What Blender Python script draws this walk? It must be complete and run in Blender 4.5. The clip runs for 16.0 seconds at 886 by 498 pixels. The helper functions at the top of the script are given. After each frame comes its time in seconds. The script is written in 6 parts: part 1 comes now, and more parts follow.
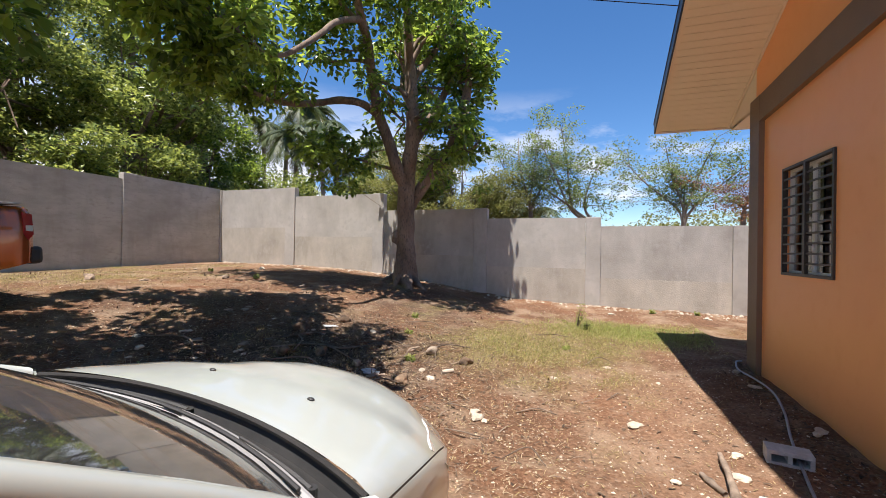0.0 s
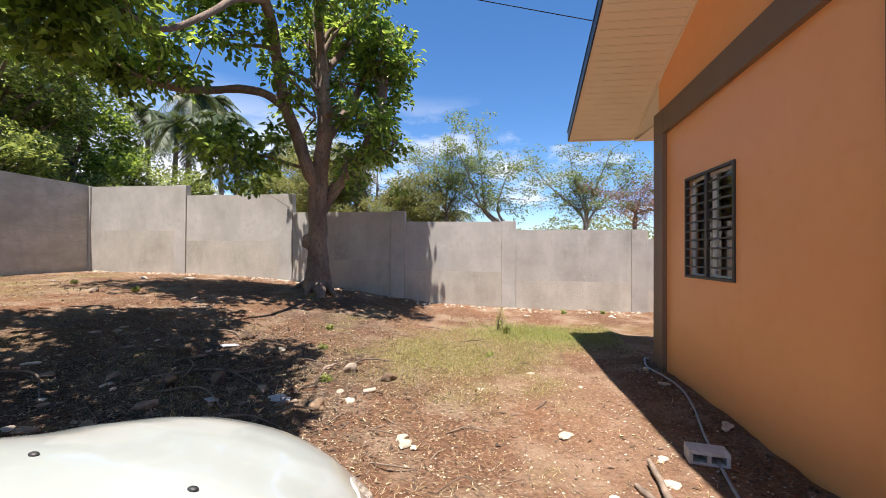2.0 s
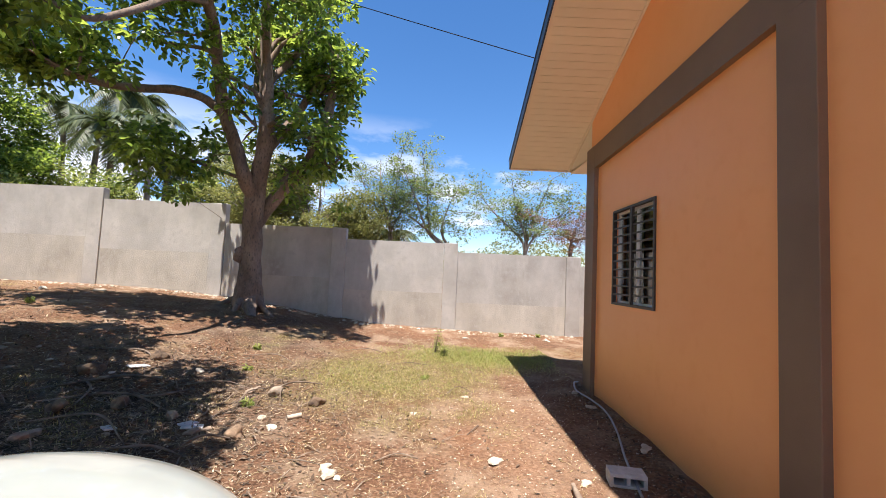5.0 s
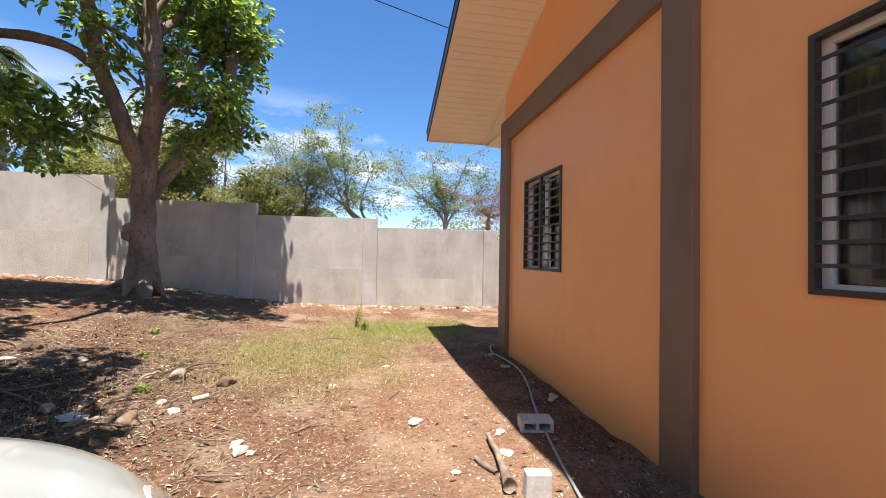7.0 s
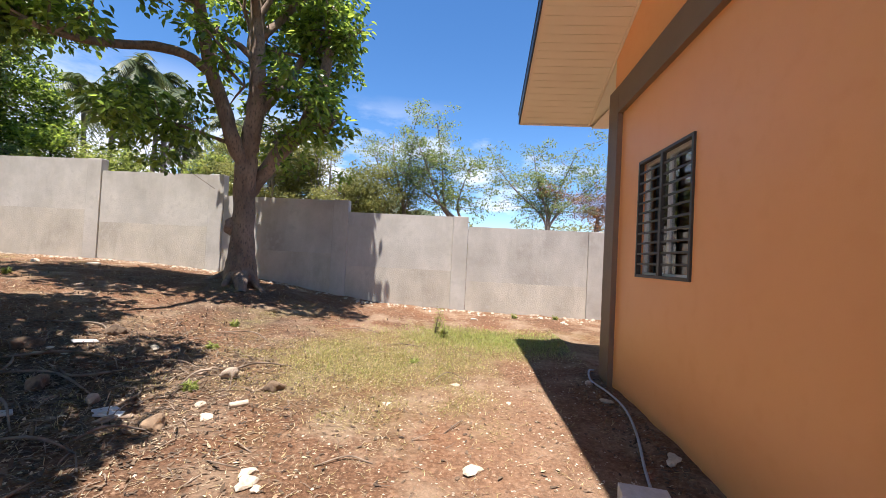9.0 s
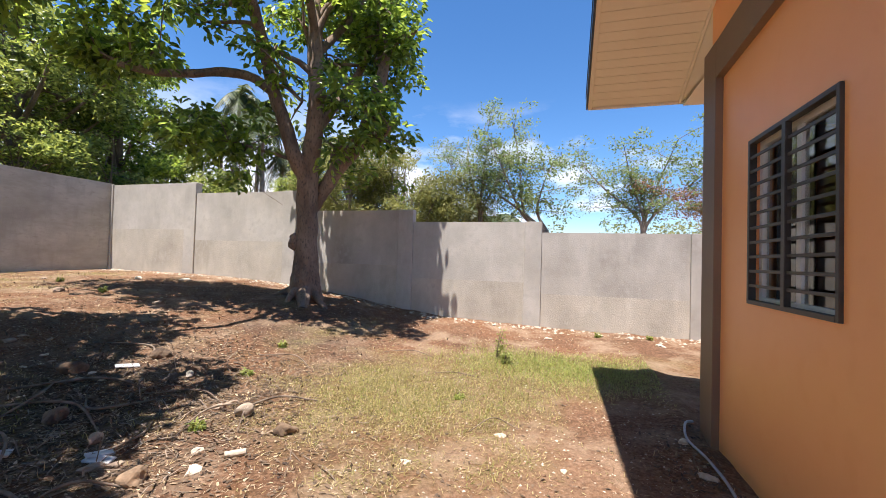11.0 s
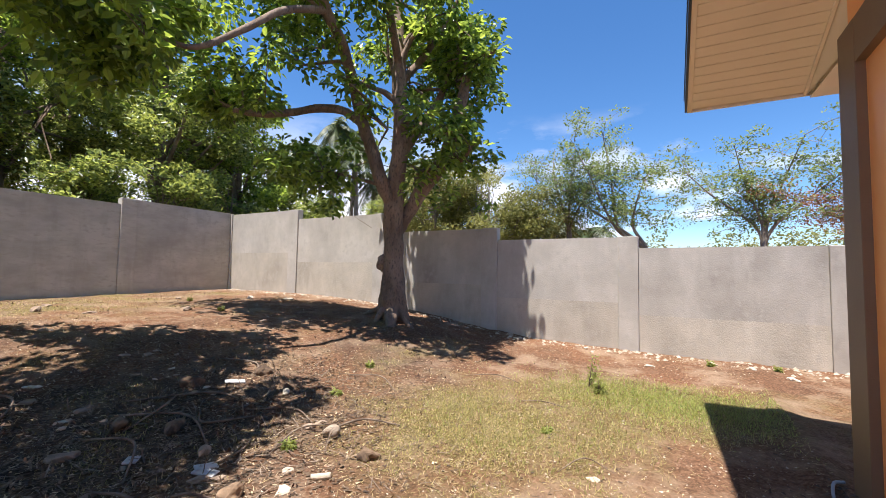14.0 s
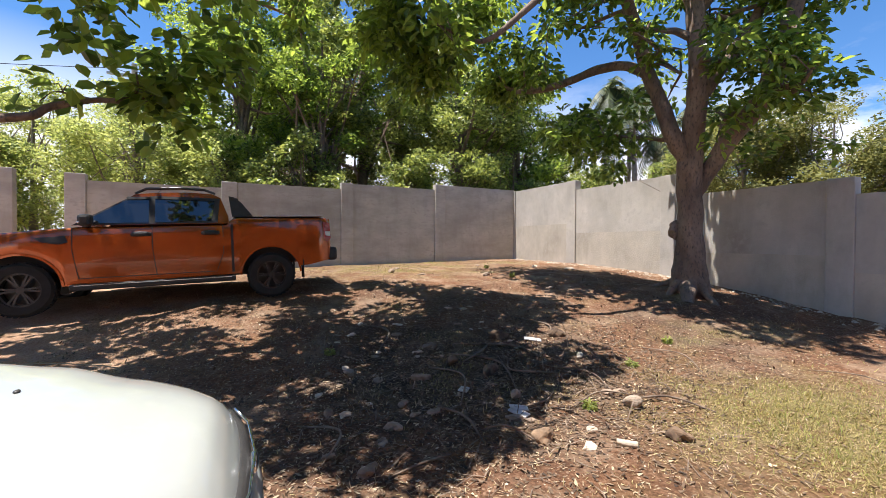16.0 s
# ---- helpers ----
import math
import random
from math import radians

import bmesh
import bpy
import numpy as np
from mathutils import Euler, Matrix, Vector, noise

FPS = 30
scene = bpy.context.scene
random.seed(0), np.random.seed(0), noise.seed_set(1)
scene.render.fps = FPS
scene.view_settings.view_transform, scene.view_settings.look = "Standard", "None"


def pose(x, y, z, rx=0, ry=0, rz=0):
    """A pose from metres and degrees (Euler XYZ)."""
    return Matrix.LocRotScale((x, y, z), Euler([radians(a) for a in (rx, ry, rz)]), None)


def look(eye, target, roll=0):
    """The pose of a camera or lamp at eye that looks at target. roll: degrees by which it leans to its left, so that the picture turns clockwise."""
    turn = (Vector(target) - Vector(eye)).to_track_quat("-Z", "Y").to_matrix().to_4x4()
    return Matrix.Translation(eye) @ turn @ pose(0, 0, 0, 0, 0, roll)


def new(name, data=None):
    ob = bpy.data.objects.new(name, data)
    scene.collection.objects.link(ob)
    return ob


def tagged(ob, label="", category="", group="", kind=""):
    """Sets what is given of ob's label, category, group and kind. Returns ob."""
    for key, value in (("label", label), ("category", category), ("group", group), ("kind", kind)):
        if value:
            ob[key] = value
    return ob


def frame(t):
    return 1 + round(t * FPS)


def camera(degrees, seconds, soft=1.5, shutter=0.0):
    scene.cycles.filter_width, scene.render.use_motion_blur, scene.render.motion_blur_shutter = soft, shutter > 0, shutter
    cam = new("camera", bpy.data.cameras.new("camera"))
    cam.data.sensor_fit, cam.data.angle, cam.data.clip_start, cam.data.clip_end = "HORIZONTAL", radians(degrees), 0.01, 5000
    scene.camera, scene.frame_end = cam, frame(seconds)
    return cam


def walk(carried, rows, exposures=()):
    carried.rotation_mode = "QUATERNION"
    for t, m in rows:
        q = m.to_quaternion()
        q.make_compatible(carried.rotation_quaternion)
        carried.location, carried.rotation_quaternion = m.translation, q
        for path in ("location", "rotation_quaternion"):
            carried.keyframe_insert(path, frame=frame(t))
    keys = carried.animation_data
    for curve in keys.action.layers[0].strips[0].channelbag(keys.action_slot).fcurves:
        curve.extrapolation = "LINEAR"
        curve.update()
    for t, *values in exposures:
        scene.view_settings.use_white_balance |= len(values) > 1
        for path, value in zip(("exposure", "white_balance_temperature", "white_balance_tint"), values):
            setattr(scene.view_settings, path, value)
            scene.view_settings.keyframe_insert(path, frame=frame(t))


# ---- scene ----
cam = camera(93.6, 16.0, 0.8)
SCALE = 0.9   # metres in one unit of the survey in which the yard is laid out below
PATH = [
    (0, (0.351, 0.246, 1.6), (-0.316, 2.132, 1.609), 1.0),
    (0.5, (0.444, 0.333, 1.585), (0.015, 2.287, 1.589), 0.9),
    (1, (0.377, 0.4, 1.577), (0.037, 2.371, 1.583), 0.6),
    (1.5, (0.235, 0.51, 1.635), (-0.066, 2.487, 1.652), 0.2),
    (2, (0.139, 0.594, 1.662), (-0.126, 2.576, 1.686), 0.4),
    (2.5, (0.124, 0.628, 1.709), (-0.104, 2.614, 1.765), 0.9),
    (3, (0.146, 0.646, 1.78), (-0.044, 2.634, 1.885), 1.5),
    (3.2, (0.155, 0.647, 1.798), (-0.021, 2.635, 1.928), 1.8),
    (5.3, (0.209, 0.636, 1.64), (0.267, 2.631, 1.766), 2.4),
    (5.5, (0.199, 0.621, 1.62), (0.304, 2.616, 1.718), 2.3),
    (6, (0.189, 0.583, 1.569), (0.403, 2.571, 1.628), 1.9),
    (6.5, (0.221, 0.566, 1.546), (0.566, 2.536, 1.586), 1.3),
    (7, (0.262, 0.655, 1.531), (0.635, 2.62, 1.573), 1.0),
    (7.5, (0.389, 0.84, 1.528), (0.673, 2.819, 1.575), 1.3),
    (8, (0.484, 1.024, 1.486), (0.657, 3.016, 1.535), 1.9),
    (8.5, (0.55, 1.341, 1.508), (0.574, 3.34, 1.564), 2.5),
    (9, (0.694, 1.615, 1.478), (0.566, 3.61, 1.524), 2.9),
    (9.5, (0.875, 1.879, 1.519), (0.579, 3.856, 1.578), 2.6),
    (9.7, (0.931, 1.965, 1.518), (0.566, 3.931, 1.578), 2.5),
    (11.8, (1.26, 2.773, 1.726), (0.685, 4.688, 1.773), 1.6),
    (12, (1.287, 2.782, 1.713), (0.735, 4.704, 1.758), 1.6),
    (12.5, (1.342, 2.784, 1.714), (0.833, 4.717, 1.771), 1.6),
    (13, (1.316, 2.768, 1.729), (0.72, 4.676, 1.804), 1.3),
    (13.5, (1.247, 2.743, 1.733), (0.472, 4.584, 1.838), 1.1),
    (14, (1.193, 2.716, 1.744), (0.243, 4.472, 1.86), 1.0),
    (14.5, (1.175, 2.702, 1.734), (0.046, 4.349, 1.85), 1.0),
    (15, (1.172, 2.694, 1.712), (-0.124, 4.215, 1.805), 0.8),
    (15.5, (1.097, 2.604, 1.676), (-0.477, 3.836, 1.74), 0.3),
    (16, (1.013, 2.573, 1.657), (-0.792, 3.434, 1.628), 0.4),
]
walk(cam, [(t, look(Vector(eye) * SCALE, Vector(target) * SCALE, roll)) for t, eye, target, roll in PATH], [(0, 0.95, 6450, 15), (3, 1.2, 6450, 15), (5.5, 1.26, 6450, 15), (7, 1.3, 6450, 15), (9, 1.26, 6450, 15), (12.5, 1.22, 6450, 15), (14.5, 1.18, 6450, 15), (16, 1.18, 6450, 15)])

# ---- world, sun ----
SUN = Vector((-0.05, -0.245, 0.968)).normalized()
world = bpy.data.worlds.new("sky_world")
scene.world = world
world.use_nodes = True
wn, wl = world.node_tree.nodes, world.node_tree.links
wn.clear()
sky = wn.new("ShaderNodeTexSky")
sky.sky_type = 'NISHITA'
sky.sun_disc = False
sky.sun_elevation = math.asin(SUN.z)
sky.sun_rotation = math.atan2(SUN.x, SUN.y)
sky.altitude = 1200
sky.air_density, sky.dust_density, sky.ozone_density = 1.0, 0.0, 3.0
bg = wn.new("ShaderNodeBackground")
bg.inputs["Strength"].default_value = 0.092
wout = wn.new("ShaderNodeOutputWorld")
# clouds low over the horizon, mixed into the sky by direction
tcw = wn.new("ShaderNodeTexCoord")
mapw = wn.new("ShaderNodeMapping")
mapw.inputs["Scale"].default_value = (1.0, 1.0, 2.6)
nzw = wn.new("ShaderNodeTexNoise")
nzw.inputs["Scale"].default_value = 4.2
nzw.inputs["Detail"].default_value = 9
nzw.inputs["Roughness"].default_value = 0.56
rampw = wn.new("ShaderNodeValToRGB")
rampw.color_ramp.elements[0].position, rampw.color_ramp.elements[1].position = 0.515, 0.63
sepw = wn.new("ShaderNodeSeparateXYZ")
bandw = wn.new("ShaderNodeMapRange")
bandw.inputs["From Min"].default_value, bandw.inputs["From Max"].default_value = 0.15, 0.36
bandw.inputs["To Min"].default_value, bandw.inputs["To Max"].default_value = 1.0, 0.0
mulw = wn.new("ShaderNodeMath")
mulw.operation = 'MULTIPLY'
mixw = wn.new("ShaderNodeMix")
mixw.data_type = 'RGBA'
mixw.inputs["B"].default_value = (6.4, 6.6, 6.9, 1)
wl.new(tcw.outputs["Generated"], mapw.inputs["Vector"])
wl.new(mapw.outputs["Vector"], nzw.inputs["Vector"])
wl.new(tcw.outputs["Generated"], sepw.inputs["Vector"])
moreW = wn.new("ShaderNodeMath")     # more cloud towards the coast in the west
moreW.operation = 'MULTIPLY_ADD'
moreW.inputs[1].default_value = -0.26
wl.new(sepw.outputs["X"], moreW.inputs[0])
wl.new(nzw.outputs["Fac"], moreW.inputs[2])
wl.new(moreW.outputs[0], rampw.inputs["Fac"])
wl.new(sepw.outputs["Z"], bandw.inputs["Value"])
wl.new(rampw.outputs["Color"], mulw.inputs[0])
wl.new(bandw.outputs["Result"], mulw.inputs[1])
wl.new(mulw.outputs[0], mixw.inputs["Factor"])
hsw = wn.new("ShaderNodeHueSaturation")
hsw.inputs["Saturation"].default_value = 1.22
wl.new(sky.outputs["Color"], hsw.inputs["Color"])
wl.new(hsw.outputs["Color"], mixw.inputs["A"])
wl.new(mixw.outputs["Result"], bg.inputs["Color"])
wl.new(bg.outputs["Background"], wout.inputs["Surface"])

sun_data = bpy.data.lights.new("sun", 'SUN')
sun_data.energy, sun_data.angle, sun_data.color = 5.0, radians(0.53), (1.0, 0.955, 0.88)
sun = new("sun", sun_data)
sun.matrix_world = look(SUN * 60, (0, 0, 0))

# ---- materials ----
def mat(name, a, b=None, scale=3.0, rough=0.8, bump=0.0, bscale=60.0, c=None, metallic=0.0, stretch=(1, 1, 1), coat=0.0, spec=0.5, lo=0.35, hi=0.65, rand=0.0, coord="Object", streak=None):
    """A procedural surface: colour a broken up by b at a large scale and by c at a fine one, with fine relief."""
    m = bpy.data.materials.new(name)
    m.use_nodes = True
    n, l = m.node_tree.nodes, m.node_tree.links
    p = n["Principled BSDF"]
    p.inputs["Roughness"].default_value = rough
    p.inputs["Metallic"].default_value = metallic
    p.inputs["Coat Weight"].default_value = coat
    p.inputs["Specular IOR Level"].default_value = spec
    tc = n.new("ShaderNodeTexCoord")
    mp = n.new("ShaderNodeMapping")
    mp.inputs["Scale"].default_value = stretch
    l.new(tc.outputs[coord], mp.inputs["Vector"])
    col = None
    if b:
        nz = n.new("ShaderNodeTexNoise")
        nz.inputs["Scale"].default_value = scale
        nz.inputs["Detail"].default_value = 8
        nz.inputs["Roughness"].default_value = 0.6
        l.new(mp.outputs["Vector"], nz.inputs["Vector"])
        rp = n.new("ShaderNodeValToRGB")
        rp.color_ramp.elements[0].position, rp.color_ramp.elements[1].position = lo, hi
        rp.color_ramp.elements[0].color, rp.color_ramp.elements[1].color = (*a, 1), (*b, 1)
        l.new(nz.outputs["Fac"], rp.inputs["Fac"])
        col = rp.outputs["Color"]
    else:
        p.inputs["Base Color"].default_value = (*a, 1)
    if c:
        nz2 = n.new("ShaderNodeTexNoise")
        nz2.inputs["Scale"].default_value = scale * 9
        nz2.inputs["Detail"].default_value = 6
        l.new(mp.outputs["Vector"], nz2.inputs["Vector"])
        r2 = n.new("ShaderNodeValToRGB")
        r2.color_ramp.elements[0].position, r2.color_ramp.elements[1].position = 0.52, 0.72
        l.new(nz2.outputs["Fac"], r2.inputs["Fac"])
        mx = n.new("ShaderNodeMix")
        mx.data_type = 'RGBA'
        l.new(r2.outputs["Color"], mx.inputs["Factor"])
        l.new(col, mx.inputs["A"])
        mx.inputs["B"].default_value = (*c, 1)
        col = mx.outputs["Result"]
    if streak and col:
        ms = n.new("ShaderNodeMapping")
        ms.inputs["Scale"].default_value = (1.1, 1.1, 0.3)
        l.new(tc.outputs[coord], ms.inputs["Vector"])
        ns = n.new("ShaderNodeTexNoise")
        ns.inputs["Scale"].default_value, ns.inputs["Detail"].default_value, ns.inputs["Roughness"].default_value = 2.0, 8, 0.65
        l.new(ms.outputs["Vector"], ns.inputs["Vector"])
        rs = n.new("ShaderNodeValToRGB")
        rs.color_ramp.elements[0].position, rs.color_ramp.elements[1].position = 0.50, 0.78
        rs.color_ramp.elements[1].color = (0.6, 0.6, 0.6, 1)
        l.new(ns.outputs["Fac"], rs.inputs["Fac"])
        xs = n.new("ShaderNodeMix")
        xs.data_type = 'RGBA'
        l.new(rs.outputs["Color"], xs.inputs["Factor"])
        l.new(col, xs.inputs["A"])
        xs.inputs["B"].default_value = (*streak, 1)
        col = xs.outputs["Result"]
    if rand and col:
        oi = n.new("ShaderNodeObjectInfo")
        ge = n.new("ShaderNodeNewGeometry")
        ad = n.new("ShaderNodeMath")
        ad.operation = 'ADD'
        l.new(oi.outputs["Random"], ad.inputs[0])
        l.new(ge.outputs["Random Per Island"], ad.inputs[1])
        mr = n.new("ShaderNodeMapRange")
        mr.inputs["From Max"].default_value = 2.0
        mr.inputs["To Min"].default_value, mr.inputs["To Max"].default_value = 1 - rand, 1 + rand
        l.new(ad.outputs[0], mr.inputs["Value"])
        hs = n.new("ShaderNodeHueSaturation")
        l.new(mr.outputs["Result"], hs.inputs["Value"])
        l.new(col, hs.inputs["Color"])
        col = hs.outputs["Color"]
    if col:
        l.new(col, p.inputs["Base Color"])
    if bump:
        nb = n.new("ShaderNodeTexNoise")
        nb.inputs["Scale"].default_value = bscale
        nb.inputs["Detail"].default_value = 5
        l.new(mp.outputs["Vector"], nb.inputs["Vector"])
        bp = n.new("ShaderNodeBump")
        bp.inputs["Strength"].default_value = bump
        bp.inputs["Distance"].default_value = 0.02
        l.new(nb.outputs["Fac"], bp.inputs["Height"])
        l.new(bp.outputs["Normal"], p.inputs["Normal"])
    return m


def leaf_mat(name, a, b, rough=0.45, trans=0.45):
    """Leaves: each island its own green, light shining through."""
    m = bpy.data.materials.new(name)
    m.use_nodes = True
    n, l = m.node_tree.nodes, m.node_tree.links
    p = n["Principled BSDF"]
    p.inputs["Roughness"].default_value = rough
    ge = n.new("ShaderNodeNewGeometry")
    rp = n.new("ShaderNodeValToRGB")
    rp.color_ramp.elements[0].color, rp.color_ramp.elements[1].color = (*a, 1), (*b, 1)
    l.new(ge.outputs["Random Per Island"], rp.inputs["Fac"])
    l.new(rp.outputs["Color"], p.inputs["Base Color"])
    tr = n.new("ShaderNodeBsdfTranslucent")
    hs = n.new("ShaderNodeHueSaturation")
    hs.inputs["Value"].default_value = 2.15
    hs.inputs["Hue"].default_value = 0.47
    l.new(rp.outputs["Color"], hs.inputs["Color"])
    l.new(hs.outputs["Color"], tr.inputs["Color"])
    mx = n.new("ShaderNodeMixShader")
    mx.inputs["Fac"].default_value = trans
    l.new(p.outputs["BSDF"], mx.inputs[1])
    l.new(tr.outputs["BSDF"], mx.inputs[2])
    l.new(mx.outputs["Shader"], n["Material Output"].inputs["Surface"])
    return m


M_CONC = mat("cement_render", (0.32, 0.298, 0.262), (0.52, 0.49, 0.44), 0.9, 0.92, 0.2, 45, c=(0.41, 0.385, 0.345), stretch=(1, 1, 0.9), lo=0.3, hi=0.7, streak=(0.56, 0.53, 0.48), rand=0.06)
M_CONC_W = mat("dusty_cement_render", (0.33, 0.30, 0.25), (0.52, 0.475, 0.40), 1.1, 0.92, 0.3, 45, c=(0.42, 0.385, 0.33), stretch=(1, 1, 0.8), lo=0.3, hi=0.7, streak=(0.58, 0.54, 0.46), rand=0.06)
M_CONC_L = mat("dark_streaked_cement_render", (0.33, 0.305, 0.27), (0.45, 0.42, 0.375), 0.8, 0.92, 0.35, 45, c=(0.36, 0.33, 0.29), stretch=(0.8, 0.8, 1.9), lo=0.38, hi=0.6, streak=(0.25, 0.225, 0.195), rand=0.1)
M_ORANGE = mat("orange_wall_paint", (0.92, 0.40, 0.15), (0.95, 0.43, 0.165), 0.7, 0.4, 0.06, 140, c=(0.92, 0.395, 0.145), spec=0.6)
M_BROWN = mat("brown_trim_paint", (0.175, 0.112, 0.074), (0.205, 0.135, 0.09), 1.2, 0.55, 0.12, 90)
M_SOFFIT = mat("cream_soffit_board", (0.78, 0.67, 0.51), (0.83, 0.72, 0.56), 1.4, 0.5, 0.03, 60)
M_ROOF = mat("dark_blue_roof_metal", (0.03, 0.04, 0.07), (0.04, 0.05, 0.085), 2, 0.4)
M_BARK = mat("grey_bark", (0.13, 0.088, 0.062), (0.26, 0.19, 0.14), 3.0, 0.92, 0.9, 22, c=(0.075, 0.06, 0.05), stretch=(1, 1, 0.45))
M_LEAF = leaf_mat("broad_leaf", (0.035, 0.075, 0.014), (0.20, 0.305, 0.045), 0.3, 0.55)
M_DARKBAR = mat("dark_bronze_steel", (0.035, 0.028, 0.025), (0.05, 0.042, 0.038), 9, 0.45)
M_WHITE = mat("white_window_frame", (0.72, 0.71, 0.68), (0.80, 0.79, 0.76), 6, 0.35)


def glass_mat(name, tint=(0.5, 0.55, 0.55), rough=0.02):
    m = bpy.data.materials.new(name)
    m.use_nodes = True
    p = m.node_tree.nodes["Principled BSDF"]
    p.inputs["Base Color"].default_value = (*tint, 1)
    p.inputs["Roughness"].default_value = rough
    p.inputs["Transmission Weight"].default_value = 1.0
    p.inputs["IOR"].default_value = 1.45
    return m


M_GLASS = glass_mat("window_glass", (0.75, 0.78, 0.76))
M_DARK = mat("dark_interior", (0.02, 0.018, 0.016), (0.03, 0.027, 0.024), 2, 0.9)


# ---- mesh helpers ----
def mesh_ob(name, bm, material, parent=None, smooth=False):
    me = bpy.data.meshes.new(name)
    bm.to_mesh(me)
    bm.free()
    for mt in (material if isinstance(material, (list, tuple)) else [material]):
        me.materials.append(mt)
    if smooth:
        me.polygons.foreach_set("use_smooth", [True] * len(me.polygons))
    ob = new(name, me)
    if parent:
        ob.parent = parent
    return ob


def part(name, bm, material, parent, label="", smooth=False):
    ob = mesh_ob(name, bm, material, parent, smooth)
    if label:
        ob["label"] = label
    return ob


def thing(name, label, category, at=None, group="", kind=""):
    e = new(name)
    if at is not None:
        e.matrix_basis = at
    return tagged(e, label, category, group, kind)


def box(bm, x0, x1, y0, y1, z0, z1, bevel=0.0):
    vs = [bm.verts.new((x, y, z)) for z in (z0, z1) for y in (y0, y1) for x in (x0, x1)]
    fs = [bm.faces.new([vs[i] for i in q]) for q in ((0, 2, 3, 1), (4, 5, 7, 6), (0, 1, 5, 4), (2, 6, 7, 3), (0, 4, 6, 2), (1, 3, 7, 5))]
    if bevel:
        es = {e for f in fs for e in f.edges}
        bmesh.ops.bevel(bm, geom=list(es), offset=bevel, segments=2, affect='EDGES', profile=0.5)
    return bm


def boxes(*args, bevel=0.0):
    bm = bmesh.new()
    for a in args:
        box(bm, *a, bevel=bevel)
    return bm


def tube(bm, pts, radii, sides=10, wobble=0.0, seed=0.0):
    """A tube with a round end through points, each with its radius."""
    pts = [Vector(p) for p in pts]
    rings = []
    up = Vector((0.13, 0.31, 0.94))
    for i, p in enumerate(pts):
        d = (pts[min(i + 1, len(pts) - 1)] - pts[max(i - 1, 0)]).normalized()
        u = d.cross(up)
        if u.length < 0.05:
            u = d.cross(Vector((1, 0, 0)))
        u.normalize()
        v = d.cross(u).normalized()
        ring = []
        for k in range(sides):
            a = 2 * math.pi * k / sides
            r = radii[i]
            if wobble:
                r *= 1 + wobble * noise.noise((math.cos(a) * 1.3 + seed, math.sin(a) * 1.3, i * 0.35 + seed))
            ring.append(bm.verts.new(p + u * (math.cos(a) * r) + v * (math.sin(a) * r)))
        rings.append(ring)
    for r0, r1 in zip(rings, rings[1:]):
        for k in range(sides):
            bm.faces.new((r0[k], r0[(k + 1) % sides], r1[(k + 1) % sides], r1[k]))
    for ring, flip in ((rings[0], True), (rings[-1], False)):
        bm.faces.new(ring[::-1] if not flip else ring)
    return bm


def curve_pts(ctrl, n):
    """A smooth line through control rows (x, y, z, radius)."""
    c = [np.array(r, float) for r in ctrl]
    c = [2 * c[0] - c[1]] + c + [2 * c[-1] - c[-2]]
    out = []
    for i in range(1, len(c) - 2):
        for k in range(n):
            t = k / n
            out.append(0.5 * (2 * c[i] + (c[i + 1] - c[i - 1]) * t + (2 * c[i - 1] - 5 * c[i] + 4 * c[i + 1] - c[i + 2]) * t * t + (3 * c[i] - c[i - 1] - 3 * c[i + 1] + c[i + 2]) * t ** 3))
    out.append(c[-2])
    return out


# ---- ground ----
def lift(x, y):
    """Height of the yard: low beside the house, rising to a terrace under the trees."""
    c = -4.25 - 0.075 * (12.6 - max(-4.0, min(y, 13.0))) - 0.42 * max(0.0, 6.0 - max(-4.0, y))
    z = -0.10 + 0.023 * max(0.0, min(y, 13.0) - 4.5) + 0.93 / (1 + math.exp(max(-30, min(30, (x - c) / 1.55))))
    z += 0.20 * math.exp(-((x + 4.4) ** 2 + (y - 10.6) ** 2) / 1.6)
    return z


def ground_z(x, y):
    z = lift(x, y)
    if -16 < x < 6 and -6 < y < 14:
        z += 0.035 * noise.noise((x * 0.8, y * 0.8, 3.1)) + 0.016 * noise.noise((x * 3.1, y * 3.1, 7.7)) + 0.008 * noise.noise((x * 9, y * 9, 1.7))
        z += 0.05 * math.exp(-((x - 2.45) / 0.22) ** 2) * (1 + noise.noise((x * 2, y * 2.5, 9.0)))
    return z

def ground_cover(x, y):
    """How thickly grass covers the soil."""
    g = math.exp(-(((x + 0.5) / 1.7) ** 2 + ((y - 7.3) / 1.5) ** 2)) * 0.9
    g += math.exp(-(((x - 1.3) / 1.5) ** 2 + ((y - 9.2) / 0.9) ** 2)) * 1.25
    g += math.exp(-(((x + 11.5) / 3) ** 2 + ((y - 7.0) / 3.5) ** 2)) * 0.5
    g += 0.55 * max(0, noise.noise((x * 0.7, y * 0.7, 5.5))) * (1 if y > 3 else 0.4)
    g += 0.35 * noise.noise((x * 2.2, y * 2.2, 2.5)) - 0.08
    if x > 1.2 and y < 7.5:
        g *= 0.2
    if y > 11.3:
        g *= 0.5
    return max(0.0, min(1.0, g))


